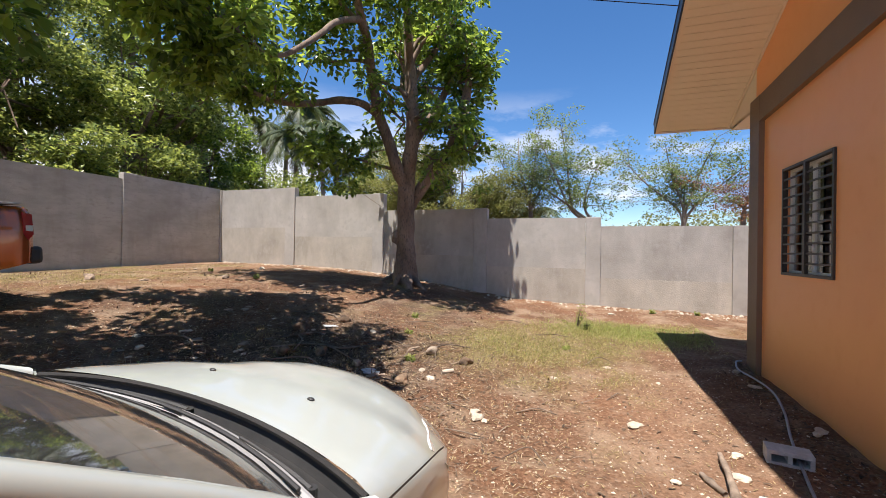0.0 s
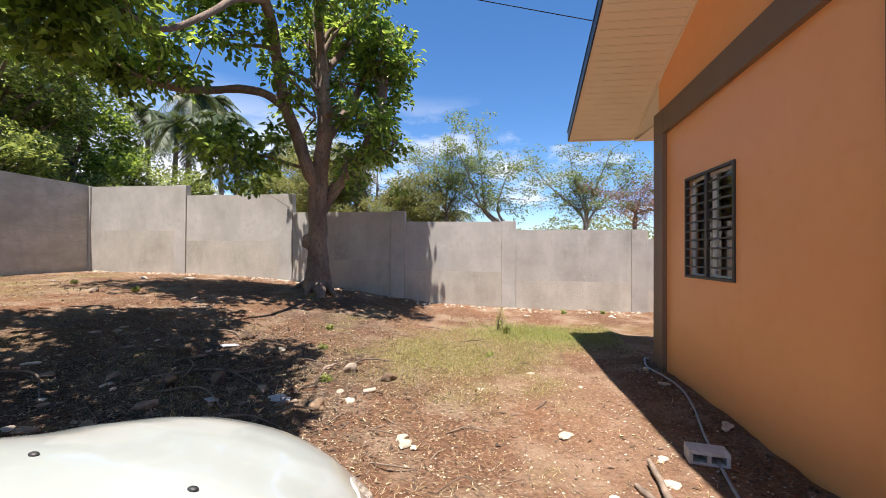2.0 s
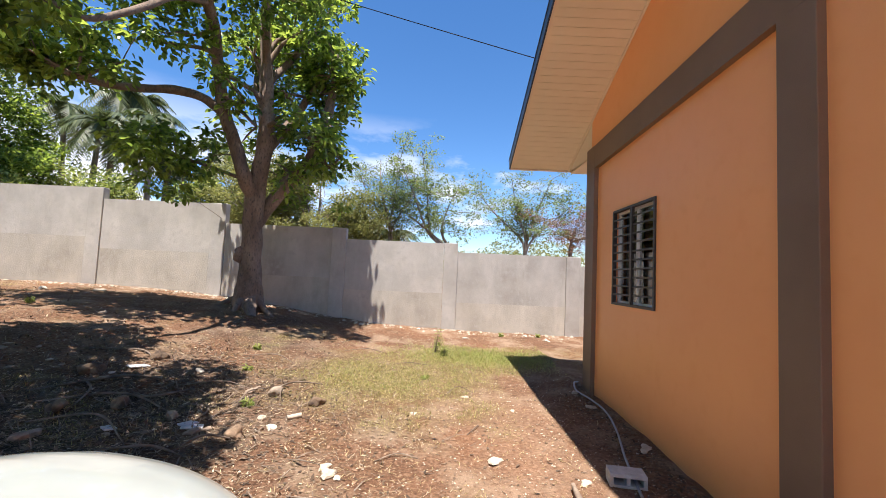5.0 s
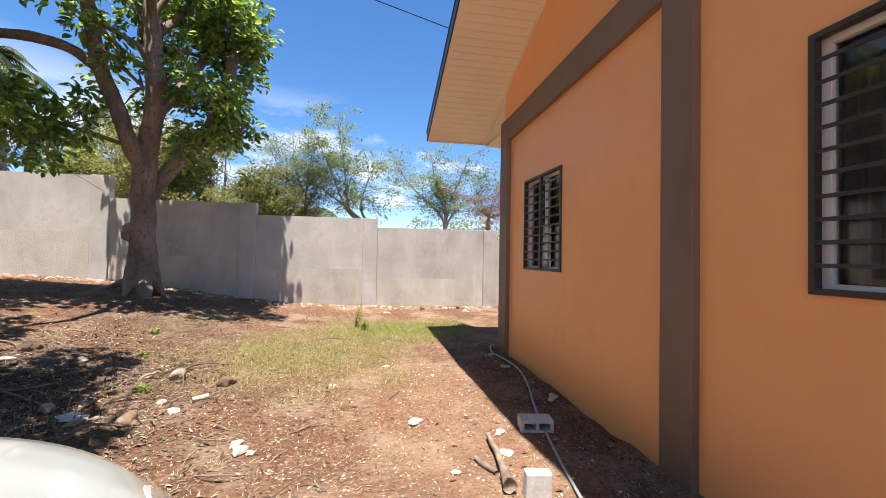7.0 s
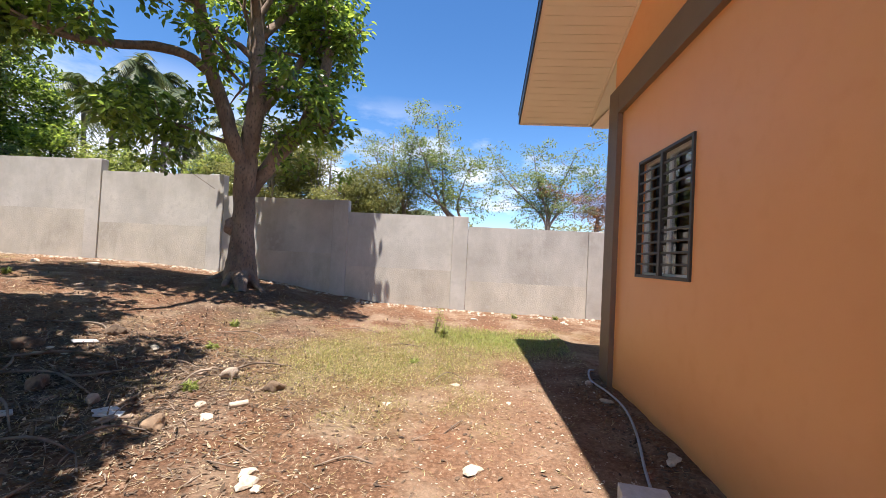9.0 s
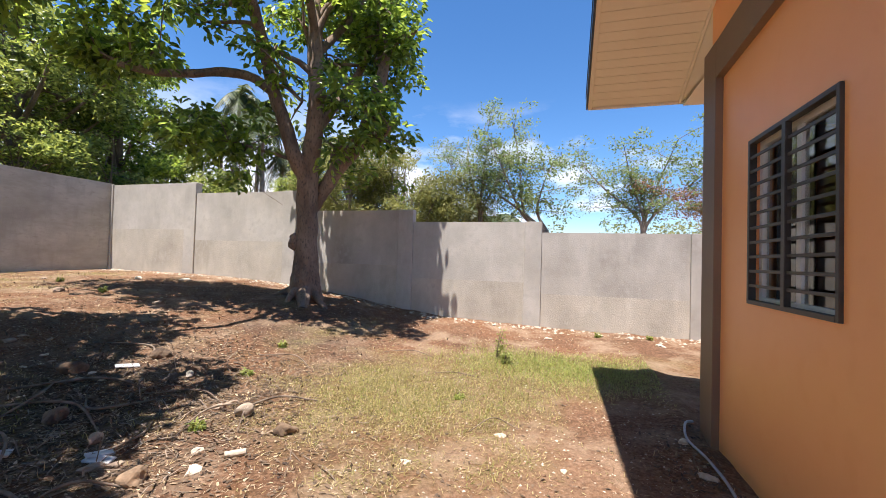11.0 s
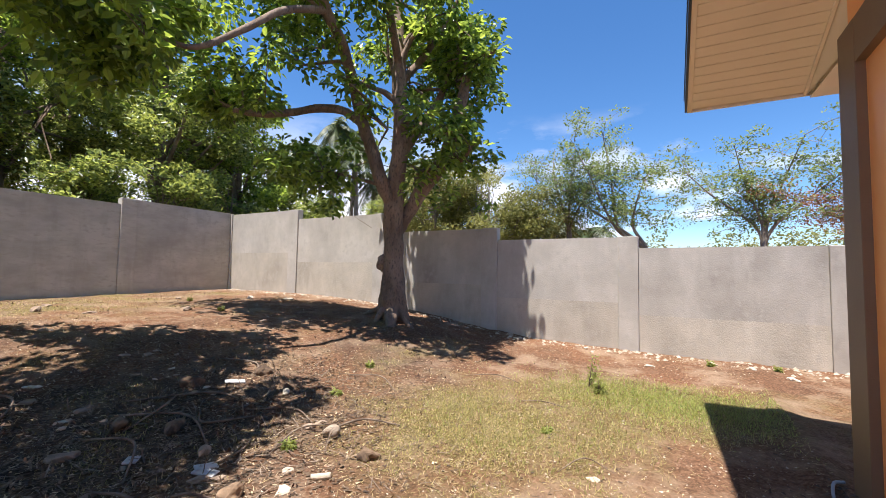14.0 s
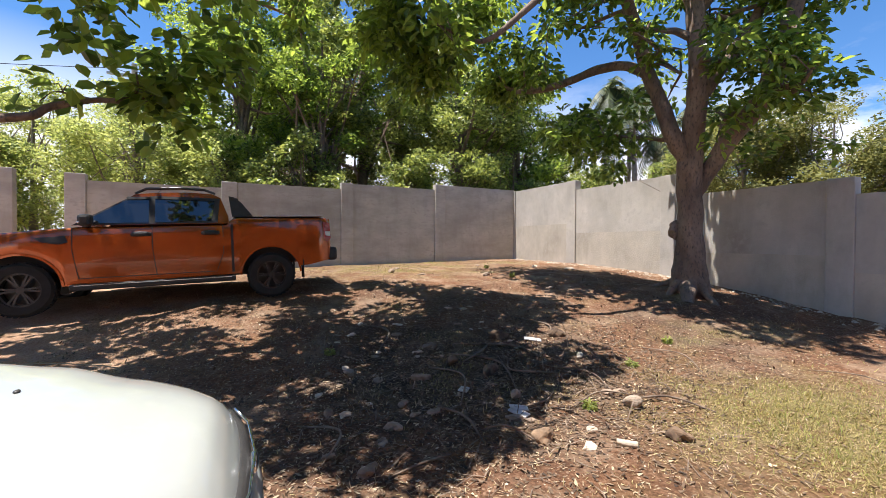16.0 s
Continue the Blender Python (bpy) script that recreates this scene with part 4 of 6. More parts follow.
            inner = boxes((min(0, sgn * 0.80), max(0, sgn * 0.80), c - 0.45, c + 0.45, 0.60, 0.855))
            part("wheel_housing", inner, M_DARK, root)
            part("arch_lip", fl, M_COPPER, root)
        stp = bmesh.new()
        box(stp, min(sgn * 0.78, sgn * 0.98), max(sgn * 0.78, sgn * 0.98), -1.06, 1.06, 0.33, 0.42, 0.02)
        part("side_step", stp, M_TRIM, root, "black side step")
        part("step_trim", boxes((min(sgn * 0.975, sgn * 0.988), max(sgn * 0.975, sgn * 0.988), -1.0, 1.0, 0.398, 0.408)), M_CHROME, root)
        mb = bmesh.new()
        box(mb, min(sgn * 0.93, sgn * 1.12), max(sgn * 0.93, sgn * 1.12), 0.74, 0.90, 1.25, 1.42, 0.045)
        box(mb, min(sgn * 0.84, sgn * 0.96), max(sgn * 0.84, sgn * 0.96), 0.80, 0.88, 1.24, 1.28, 0.008)
        mir = part("side_mirror", mb, M_TRIM, root)
        cc = bmesh.new()
        bmesh.ops.create_uvsphere(cc, u_segments=14, v_segments=9, radius=1, matrix=Matrix.Translation((sgn * 1.04, 0.875, 1.30)) @ Matrix.Diagonal((0.085, 0.035, 0.03, 1)))
        part("mirror_cap", cc, M_CHROME, mir, "chrome mirror trim", smooth=True)
        tl = bmesh.new()
        panel_poly(tl, [(-2.50, 1.27), (-2.615, 1.25), (-2.63, 0.98), (-2.56, 0.90), (-2.50, 0.98)], lambda y, z: sgn * (half(y) * 0.99 + 0.014), sgn * 0.06)
        tlo = part("tail_lamp", tl, M_RED, root, "red tail lamp")
        wl0 = bmesh.new()
        panel_poly(wl0, [(-2.53, 1.10), (-2.62, 1.10), (-2.62, 1.02), (-2.53, 1.03)], lambda y, z: sgn * (half(y) * 0.99 + 0.017), sgn * 0.01)
        part("reverse_lens", wl0, M_LAMP, tlo)
        hl = bmesh.new()
        panel_poly(hl, [(2.22, 1.08), (2.50, 0.98), (2.50, 0.84), (2.28, 0.90)], lambda y, z: sgn * (half(y) * 0.985 + 0.012), sgn * 0.05)
        part("headlamp", hl, M_LAMP, root)
        rl = bmesh.new()
        tube(rl, [(sgn * 0.60, 0.30, 1.77), (sgn * 0.61, 0.15, 1.845), (sgn * 0.62, -0.3, 1.86), (sgn * 0.61, -0.65, 1.84), (sgn * 0.60, -0.8, 1.78)], [0.02, 0.022, 0.022, 0.022, 0.02], 8)
        part("roof_rail", rl, M_RIM, root, "dark grey roof rail", smooth=True)
        for c in (-WB, WB):
            build_wheel(root, sgn * 0.90, c, R, R, 0.25, sgn)
        mf = boxes((min(sgn * 0.62, sgn * 0.9), max(sgn * 0.62, sgn * 0.9), -2.14, -2.125, 0.30, 0.62))
        part("mud_flap", mf, M_RUBBER, root)
        sb = bmesh.new()
        panel_poly(sb, [(-1.0, 1.73), (-1.08, 1.715), (-1.19, 1.62), (-1.36, 1.385), (-1.04, 1.385)], lambda y, z: sgn * (0.80 - 0.22 * (z - 1.38)), sgn * 0.06)
        part("sports_bar", sb, M_TRIM, root, "black sports bar panel")
        part("bed_rail", boxes((min(sgn * 0.76, sgn * 0.86), max(sgn * 0.76, sgn * 0.86), -2.5, -1.5, 1.372, 1.40), bevel=0.006), M_GREYMETAL_GLARE, root)
    part("sports_hoop", boxes((-0.74, 0.74, -1.14, -1.04, 1.64, 1.70), bevel=0.02), M_TRIM, root)
    part("rear_bumper", boxes((-0.84, 0.84, -2.74, -2.56, 0.58, 0.82), bevel=0.05), M_TRIM, root, "black rear bumper")
    part("tailgate", boxes((-0.72, 0.72, -2.64, -2.60, 0.82, 1.33), bevel=0.015), M_COPPER, root)
    part("grille", boxes((-0.5, 0.5, 2.52, 2.57, 0.72, 1.0), bevel=0.02), M_TRIM, root)
    part("front_bumper", boxes((-0.8, 0.8, 2.40, 2.62, 0.42, 0.70), bevel=0.05), M_COPPER, root)
    an = bmesh.new()
    tube(an, [(0.3, 0.25, 1.77), (0.3, 0.05, 1.98)], [0.006, 0.003], 6)
    part("antenna", an, M_TRIM, root)


build_pickup(pose(-8.64, 1.25, 0.50, -2.4, 0.8, 180) @ Matrix.Diagonal((1.13, 1.13, 1.13, 1)))


def build_sedan(at):
    root = thing("sedan", "pearl white sedan car with dusty windscreen parked beside the path", "car", at)
    ys = sorted(set([round(v, 3) for v in np.arange(-4.36, -1.24, 0.08)] + [-1.24]))
    fr = [round(v, 3) for v in np.arange(-1.24, -0.6, 0.08)] + [-0.6, -0.52, -0.45, -0.38, -0.31, -0.25, -0.19, -0.14, -0.09, -0.05, -0.02, 0.0]

    def top(y):
        return lerp_table([(-4.36, 0.80), (-4.28, 0.98), (-3.6, 1.03), (-2.5, 1.0), (-1.24, 1.045), (-0.82, 1.025), (-0.49, 0.98), (-0.28, 0.94), (-0.14, 0.895), (-0.09, 0.85), (-0.05, 0.79), (-0.02, 0.74), (0.0, 0.70)], y)

    def bottom(y):
        low = lerp_table([(-4.36, 0.35), (-4.0, 0.24), (-0.3, 0.19), (0.0, 0.24)], y)
        return min(arch(y, (-3.35, -0.78), 0.34, low, 0.30), top(y) - 0.1)

    def half(y):
        return lerp_table([(-4.36, 0.72), (-4.2, 0.82), (-3.2, 0.85), (-1.24, 0.855), (-0.82, 0.855), (-0.55, 0.84), (-0.36, 0.80), (-0.22, 0.71), (-0.12, 0.61), (-0.05, 0.50), (0.0, 0.36)], y)

    def crown(y):
        return lerp_table([(-4.36, 0.06), (-1.24, 0.025), (-0.8, 0.06), (-0.5, 0.09), (-0.15, 0.08), (0.0, 0.03)], y)

    def edge(y):
        return lerp_table([(-1.24, 0.85), (-0.82, 0.79), (-0.5, 0.72), (-0.28, 0.68), (-0.12, 0.68), (0.0, 0.7)], y)

    def drop(y):
        return lerp_table([(-1.24, 0.035), (-0.82, 0.06), (-0.5, 0.11), (-0.28, 0.14), (-0.12, 0.09), (0.0, 0.03)], y)

    def hood_bow(x, y):
        return 0.13 * max(0.0, 1 - (x / 0.80) ** 2) * max(0.0, min(1.0, (-0.75 - y) / 0.49))

    part("front_body", shell(fr, top, bottom, half, crown, edge, 10, 9, hood_bow, (False, True), drop), M_PEARL, root, smooth=True)
    part("rear_body", shell([y for y in ys if y <= -1.22], lambda y: top(y) - (0.30 if y > -3.5 else 0.0), bottom, half, lambda y: -0.26 if y > -3.5 else crown(y), lambda y: 0.94), M_PEARL, root, smooth=True)

    # scuttle trough between bonnet and windscreen
    sc = bmesh.new()
    prev = None
    for x in np.linspace(-0.79, 0.79, 25):
        b, b2 = 0.13 * (1 - (x / 0.80) ** 2), 0.20 * (1 - (x / 0.80) ** 2)
        z = 1.035 - 0.045 * abs(x / 0.8) ** 2.4
        cur = [sc.verts.new((x, -1.235 + b, z - 0.012)), sc.verts.new((x, -1.26 + b, z - 0.055)), sc.verts.new((x, -1.40 + b2, z - 0.03)), sc.verts.new((x, -1.44 + b2 * 0.9, z + 0.0))]
        if prev:
            for i in range(3):
                sc.faces.new((prev[i], cur[i], cur[i + 1], prev[i + 1]))
        prev = cur
    part("scuttle_panel", sc, M_TRIM, root, "black plastic scuttle")
    lip = bmesh.new()
    tube(lip, [(x, -1.245 + 0.13 * (1 - (x / 0.80) ** 2), 1.036 - 0.045 * abs(x / 0.8) ** 2.4) for x in np.linspace(-0.78, 0.78, 25)], [0.011] * 25, 7)
    part("bonnet_seal", lip, M_RUBBER, root)

    # windscreen, roof and pillars
    def scr(x01, t, d=0.0):
        w = 0.80 + (0.57 - 0.80) * t
        x = x01 * w
        b = 0.18 * (1 - x01 ** 2) * (1 - 0.5 * t)
        return (x, -1.40 + b - 0.80 * t, 1.005 + 0.55 * t - 0.07 * t * t + 0.025 * (1 - x01 ** 2) + d)

    def sheet(n, m, fn):
        bm = bmesh.new()
        g = [[bm.verts.new(fn(-1 + 2 * i / n, j / m)) for i in range(n + 1)] for j in range(m + 1)]
        for j in range(m):
            for i in range(n):
                bm.faces.new((g[j][i], g[j][i + 1], g[j + 1][i + 1], g[j + 1][i]))
        return bm

    part("windscreen", sheet(16, 8, lambda u, t: scr(u * 0.97, t)), M_SCREEN, root, "dark dusty windscreen", smooth=True)
    # grey strip standing in for the glare at the foot of the windscreen
    band = bmesh.new()
    tube(band, [Vector(scr(u * 0.96, 0.035, 0.004)) for u in np.linspace(-1, 1, 21)], [0.013] * 21, 6)
    part("screen_glare_strip", band, M_GREYMETAL_GLARE, root, "grey strip painted as glare along the windscreen foot")
    for sgn in (1, -1):
        ap = bmesh.new()
        tube(ap, [Vector((sgn * 0.815, -1.26, 0.99))] + [Vector(scr(sgn * 1.0, t, 0.012)) + Vector((sgn * 0.012, 0, 0)) for t in (0.1, 0.3, 0.5, 0.75, 1.0)] + [Vector((sgn * 0.60, -2.6, 1.505)), Vector((sgn * 0.60, -3.0, 1.465)), Vector((sgn * 0.66, -3.5, 1.20)), Vector((sgn * 0.70, -3.75, 1.02))], [0.03, 0.04, 0.04, 0.038, 0.036, 0.04, 0.04, 0.045, 0.05, 0.05], 10)
        part("pillar", ap, M_PEARL, root, smooth=True)
        gl = bmesh.new()
        panel_poly(gl, [(-1.55, 1.02), (-3.55, 1.02), (-3.0, 1.43), (-2.3, 1.46)], lambda y, z: sgn * (0.83 - 0.55 * (z - 1.0)), sgn * 0.006)
        part("side_glass", gl, M_DARKGLASS, root)
        ws = bmesh.new()
        strip(ws, [(sgn * (0.842 - 0.55 * (z - 1.0)), y, z) for y, z in ((-1.42, 1.03), (-1.75, 1.23), (-2.2, 1.44), (-2.7, 1.47), (-3.1, 1.41))], 0.03, 0.004, (sgn, 0, 0))
        part("window_rubber", ws, M_RUBBER, root)
        hb = bmesh.new()
        hl = [(-0.62, 0.85), (-0.50, 0.835), (-0.42, 0.825), (-0.36, 0.82), (-0.30, 0.815), (-0.25, 0.80), (-0.22, 0.785), (-0.20, 0.66), (-0.25, 0.635), (-0.30, 0.63), (-0.38, 0.65), (-0.46, 0.69), (-0.54, 0.76)]

        def lamp_x(y, z):
            z0 = top(y) - crown(y) - drop(y)
            up = max(0.0, min(1.0, (z - z0) / drop(y)))
            return sgn * (side_x(half(y), max(0, (z0 - z) / (z0 - bottom(y)))) * (1 - up) + half(y) * edge(y) * up + 0.008)

        panel_poly(hb, hl, lamp_x, sgn * 0.03)
        part("headlamp", hb, M_LAMP, root, "clear wraparound headlamp")
        bs = bmesh.new()
        strip(bs, [(sgn * (side_x(half(y), 0.1) * 0.985), y, top(y) - crown(y) - 0.045) for y in (-1.2, -1.0, -0.85, -0.70, -0.62)], 0.008, 0.012, (sgn, 0, 0.4))
        part("bonnet_seam", bs, M_TRIM, root)
        nb = bmesh.new()
        bmesh.ops.create_uvsphere(nb, u_segments=12, v_segments=7, radius=1, matrix=Matrix.Translation((sgn * 0.275, -0.84, top(-0.84) - 0.002)) @ Matrix.Diagonal((0.017, 0.012, 0.007, 1)))
        part("washer_nozzle", nb, M_TRIM, root, smooth=True)
        for y in (-3.35, -0.78):
            build_wheel(root, sgn * 0.835, y, 0.30, 0.30, 0.19, sgn, 5)
        mb = bmesh.new()
        bmesh.ops.create_uvsphere(mb, u_segments=12, v_segments=8, radius=1, matrix=Matrix.Translation((sgn * 0.94, -1.78, 1.05)) @ Matrix.Diagonal((0.11, 0.07, 0.07, 1)))
        part("side_mirror", mb, M_PEARL, root, smooth=True)
    def roof_pt(u, t):
        y = -2.16 - 0.85 * t
        return (u * 0.60, y, 1.485 + 0.035 * math.sin(math.pi * (0.25 + 0.55 * t)) + 0.025 * (1 - u * u) - 0.03 * t)
    part("roof_panel", sheet(12, 8, roof_pt), M_PEARL, root, smooth=True)
    part("rear_screen", sheet(10, 5, lambda u, t: (u * (0.58 + 0.08 * t), -3.01 - 0.72 * t, 1.49 - 0.46 * t + 0.02 * (1 - u * u))), M_DARKGLASS, root, smooth=True)
    # wipers lying along the foot of the screen
    for x0, x1, piv in ((0.66, 0.02, 0.66), (0.06, -0.60, 0.04)):
        wb = bmesh.new()
        tube(wb, [Vector(scr(x / 0.8, 0.055 + 0.03 * (x0 - x) / (x0 - x1), 0.014)) for x in np.linspace(x0, x1, 10)], [0.007] * 10, 6)
        wp = part("wiper", wb, M_TRIM, root, "black wiper blade and arm")
        ab = bmesh.new()
        tube(ab, [Vector(scr(x / 0.8, 0.005 + 0.055 * (piv - x) / (x0 - x1), 0.02)) for x in np.linspace(piv, (x0 + x1) / 2, 6)], [0.011, 0.011, 0.009, 0.008, 0.007, 0.006], 7)
        pv = Vector(scr(piv / 0.8, 0.0, 0.0))
        tube(ab, [pv - Vector((0, 0, 0.02)), pv + Vector((0, 0, 0.03))], [0.020, 0.016], 10)
        part("wiper_arm", ab, M_TRIM, wp)
    fg = bmesh.new()
    nose = [(-0.60, -0.12), (-0.48, -0.045), (-0.30, 0.005), (-0.1, 0.02), (0.1, 0.02), (0.30, 0.005), (0.48, -0.045), (0.60, -0.12)]
    tube(fg, [(x, y - 0.03, 0.655) for x, y in nose], [0.03, 0.05, 0.055, 0.055, 0.055, 0.055, 0.05, 0.03], 10)
    part("front_grille", fg, M_TRIM, root, smooth=True)
    bb = bmesh.new()
    tube(bb, [(x, y - 0.03, 0.50) for x, y in nose], [0.08, 0.10, 0.105, 0.105, 0.105, 0.105, 0.10, 0.08], 12)
    part("front_bumper", bb, M_PEARL, root, smooth=True)
    eb = bmesh.new()
    bmesh.ops.create_uvsphere(eb, u_segments=14, v_segments=8, radius=1, matrix=Matrix.Translation((0, 0.05, 0.675)) @ Matrix.Diagonal((0.07, 0.02, 0.045, 1)))
    part("emblem", eb, M_CHROME, root, "plain oval chrome badge", smooth=True)
    gt = bmesh.new()
    tube(gt, [(-0.46, -0.035, 0.715), (-0.28, 0.03, 0.72), (0, 0.055, 0.722), (0.28, 0.03, 0.72), (0.46, -0.035, 0.715)], [0.007] * 5, 7)
    part("grille_trim", gt, M_CHROME, root, smooth=True)


build_sedan(pose(-1.14, 2.56, -0.02, 0, 6.6, 0))

# ---- trees round the yard ----
M_LEAF_DARK = leaf_mat("dark_foliage", (0.04, 0.07, 0.018), (0.26, 0.33, 0.075), 0.36, 0.42)
M_LEAF_LIGHT = leaf_mat("pale_foliage", (0.14, 0.19, 0.05), (0.36, 0.43, 0.13), 0.5, 0.42)
M_LEAF_OLIVE = leaf_mat("olive_foliage", (0.09, 0.11, 0.03), (0.21, 0.225, 0.065), 0.6, 0.4)
M_LEAF_SPARSE = leaf_mat("thin_foliage", (0.07, 0.115, 0.035), (0.19, 0.255, 0.075), 0.6, 0.4)
M_LEAF_RUST = leaf_mat("rusty_foliage", (0.20, 0.10, 0.035), (0.30, 0.16, 0.06), 0.7, 0.3)
M_PALM = leaf_mat("palm_frond", (0.03, 0.055, 0.018), (0.10, 0.13, 0.04), 0.5, 0.3)
M_BARK_PALE = mat("pale_bark", (0.17, 0.14, 0.11), (0.27, 0.235, 0.20), 3, 0.9, 0.6, 25)
NR = np.random.RandomState(7)


def leaf_cloud(centres, per, radius, size, slim=0.45):
    """Many leaves as small folded blades about the given centres."""
    c = np.repeat(np.asarray(centres, float), per, axis=0)
    n = len(c)
    r = NR.normal(0, 1, (n, 3))
    r *= (NR.uniform(0.25, 1.0, (n, 1)) ** 0.5) * 1.6 / np.linalg.norm(r, axis=1)[:, None]
    p = c + r * radius * np.array([1, 1, 0.6]) + NR.normal(0, 0.12, (n, 3)) * radius
    d = NR.normal(0, 1, (n, 3)) * np.array([1, 1, 0.55]) + np.array([0, 0, -0.3])
    d /= np.linalg.norm(d, axis=1)[:, None]
    s = np.cross(d, NR.normal(0, 1, (n, 3)) * 0.6 + np.array([0, 0, 1.0]))
    s /= np.linalg.norm(s, axis=1)[:, None]
    u = np.cross(s, d)
    L = size * NR.uniform(0.6, 1.3, (n, 1))
    a, b = p - d * L * 0.5, p + d * L * 0.5
    m1, m2 = p + s * L * slim * 0.5 + u * L * 0.12, p - s * L * slim * 0.5 + u * L * 0.12
    verts = np.stack([a, m1, b, m2], 1).reshape(-1, 3)
    k = np.arange(n)[:, None] * 4
    faces = np.concatenate([k + np.array([[0, 1, 2]]), k + np.array([[0, 2, 3]])], 0)
    return verts, faces


def cloud_ob(name, verts, faces, material, parent=None, label=""):
    me = bpy.data.meshes.new(name)
    me.vertices.add(len(verts))
    me.vertices.foreach_set("co", verts.ravel())
    me.loops.add(faces.size)
    me.loops.foreach_set("vertex_index", faces.ravel().astype(np.int32))
    me.polygons.add(len(faces))
    me.polygons.foreach_set("loop_start", np.arange(len(faces), dtype=np.int32) * 3)
    me.update(calc_edges=True)
    me.validate()
    me.materials.append(material)
    ob = new(name, me)
    if parent:
        ob.parent = parent
    if label:
        ob["label"] = label
    return ob


def crown_points(centre, rx, ry, rz, lumps, rng, hollow=0.55):
    """Clump centres in a lumpy crown with gaps."""
    pts = []
    while len(pts) < lumps:
        v = rng.uniform(-1, 1, 3)
        r = np.linalg.norm(v)
        if r > 1 or r < hollow * rng.uniform(0.3, 1.0):
            continue
        q = np.array(centre) + v * np.array([rx, ry, rz])
        if noise.noise(Vector(q * 0.45)) < -0.18:
            continue
        pts.append(q)
    return np.array(pts)


def far_tree(name, label, base, height, rx, ry, lumps, per, size, leaf, bark=M_BARK, low=0.25, spread_r=0.5, seed=1, lean=(0, 0), trunk=0.3):
    rng = np.random.RandomState(seed)
    r2 = random.Random(seed)
    root = thing(name, label, "tree")
    bx, by = base
    bz = ground_z(bx, by) - 0.1
    topc = np.array([bx + lean[0], by + lean[1], bz + height * (1 + low) / 2])
    pts = crown_points(topc, rx, ry, height * (1 - low) / 2, lumps, rng)
    bm = bmesh.new()
    ctrl = [(bx, by, bz, trunk), (bx + lean[0] * .3, by + lean[1] * .3, bz + height * .25, trunk * .8), (bx + lean[0] * .8, by + lean[1] * .8, bz + height * .55, trunk * .5), (topc[0], topc[1], bz + height * 0.9, trunk * .12)]
    c = curve_pts(ctrl, 5)
    tube(bm, [p[:3] for p in c], [p[3] for p in c], 9, 0.2, seed)
    part("trunk", bm, bark, root, smooth=True)
    for i in range(0, len(pts), max(1, len(pts) // 26)):
        q = pts[i]
        k = r2.randint(5, len(c) - 3)
        p = np.array(c[k][:3])
        mid = (p + q) / 2 + rng.normal(0, 0.25, 3)
        lb = bmesh.new()
        tube(lb, [p, mid, q], [c[k][3] * 0.5, c[k][3] * 0.3, 0.012], 6)
        part("branch", lb, bark, root, smooth=True)
    v, f = leaf_cloud(pts, per, spread_r, size)
    cloud_ob("crown", v, f, leaf, root)
    return root


# dense woods beyond the west wall
for i, (x, y, h, rx, ry) in enumerate([(-19.5, 2.5, 12.5, 4.2, 3.6), (-20.0, 8.0, 14.5, 4.4, 3.8), (-19.0, 13.0, 13.0, 4.0, 3.6), (-19.5, 17.2, 11.5, 3.2, 3.0), (-26.0, 5.5, 15.0, 4.8, 4.5), (-25.5, 12.0, 15.5, 4.8, 4.5), (-25.5, 18.5, 13.5, 3.6, 3.6), (-31, 9, 16, 5.5, 5.5)]):
    far_tree("woodland_tree", "tall dark green broad-leaved tree beyond the boundary wall", (x, y), h, rx, ry, 85, 330, 0.215, M_LEAF_DARK if i % 3 else M_LEAF, low=0.12, spread_r=0.52, seed=20 + i, trunk=0.32)
far_tree("woodland_tree", "bright mid-green tree rising over the wall", (-17.0, 5.5), 10.5, 2.3, 2.6, 42, 300, 0.19, M_LEAF, low=0.30, spread_r=0.42, seed=41, trunk=0.22)
for i, (x, y, h, rx, ry) in enumerate([(-17.5, -1.0, 6.4, 2.6, 2.4), (-19.5, -4.5, 7.0, 3.0, 3.0), (-17.0, -6.5, 6.0, 2.6, 2.6), (-23.0, -1.5, 8.5, 3.4, 3.2), (-24.0, -8.0, 8.8, 3.6, 3.6), (-17.3, 1.8, 5.4, 2.0, 2.0), (-22, 2.0, 8.0, 3, 3)]):
    far_tree("roadside_tree", "leafy pale green tree beyond the boundary wall", (x, y), h, rx, ry, 95, 210, 0.15, M_LEAF_LIGHT, M_BARK_PALE, low=0.05, spread_r=0.38, seed=50 + i, trunk=0.16)
# undergrowth close behind both walls
for i, (x, y) in enumerate([(-15.6, 4.5), (-15.4, 8.5), (-15.8, 11.5), (-16, 14.5)]):
    far_tree("undergrowth_bush", "dense dark bush growing behind the wall", (x, y), 5.0, 1.5, 2.0, 42, 200, 0.19, M_LEAF_DARK, low=0.1, spread_r=0.40, seed=70 + i, trunk=0.08)
# scrub beyond the north wall
for i, (x, y, h, rx, ry) in enumerate([(-7.6, 18.2, 5.8, 2.2, 1.8), (-5.2, 18.4, 5.4, 2.0, 1.8), (-9.8, 20.5, 5.6, 2.2, 2.0), (-3.4, 19.2, 5.0, 1.7, 1.6), (-6.4, 20.4, 5.9, 2.0, 1.6)]):
    far_tree("scrub_tree", "olive green feathery tree beyond the boundary wall", (x, y), h, rx, ry, 85, 170, 0.12, M_LEAF_OLIVE, M_BARK_PALE, low=0.25, spread_r=0.32, seed=80 + i, trunk=0.13)


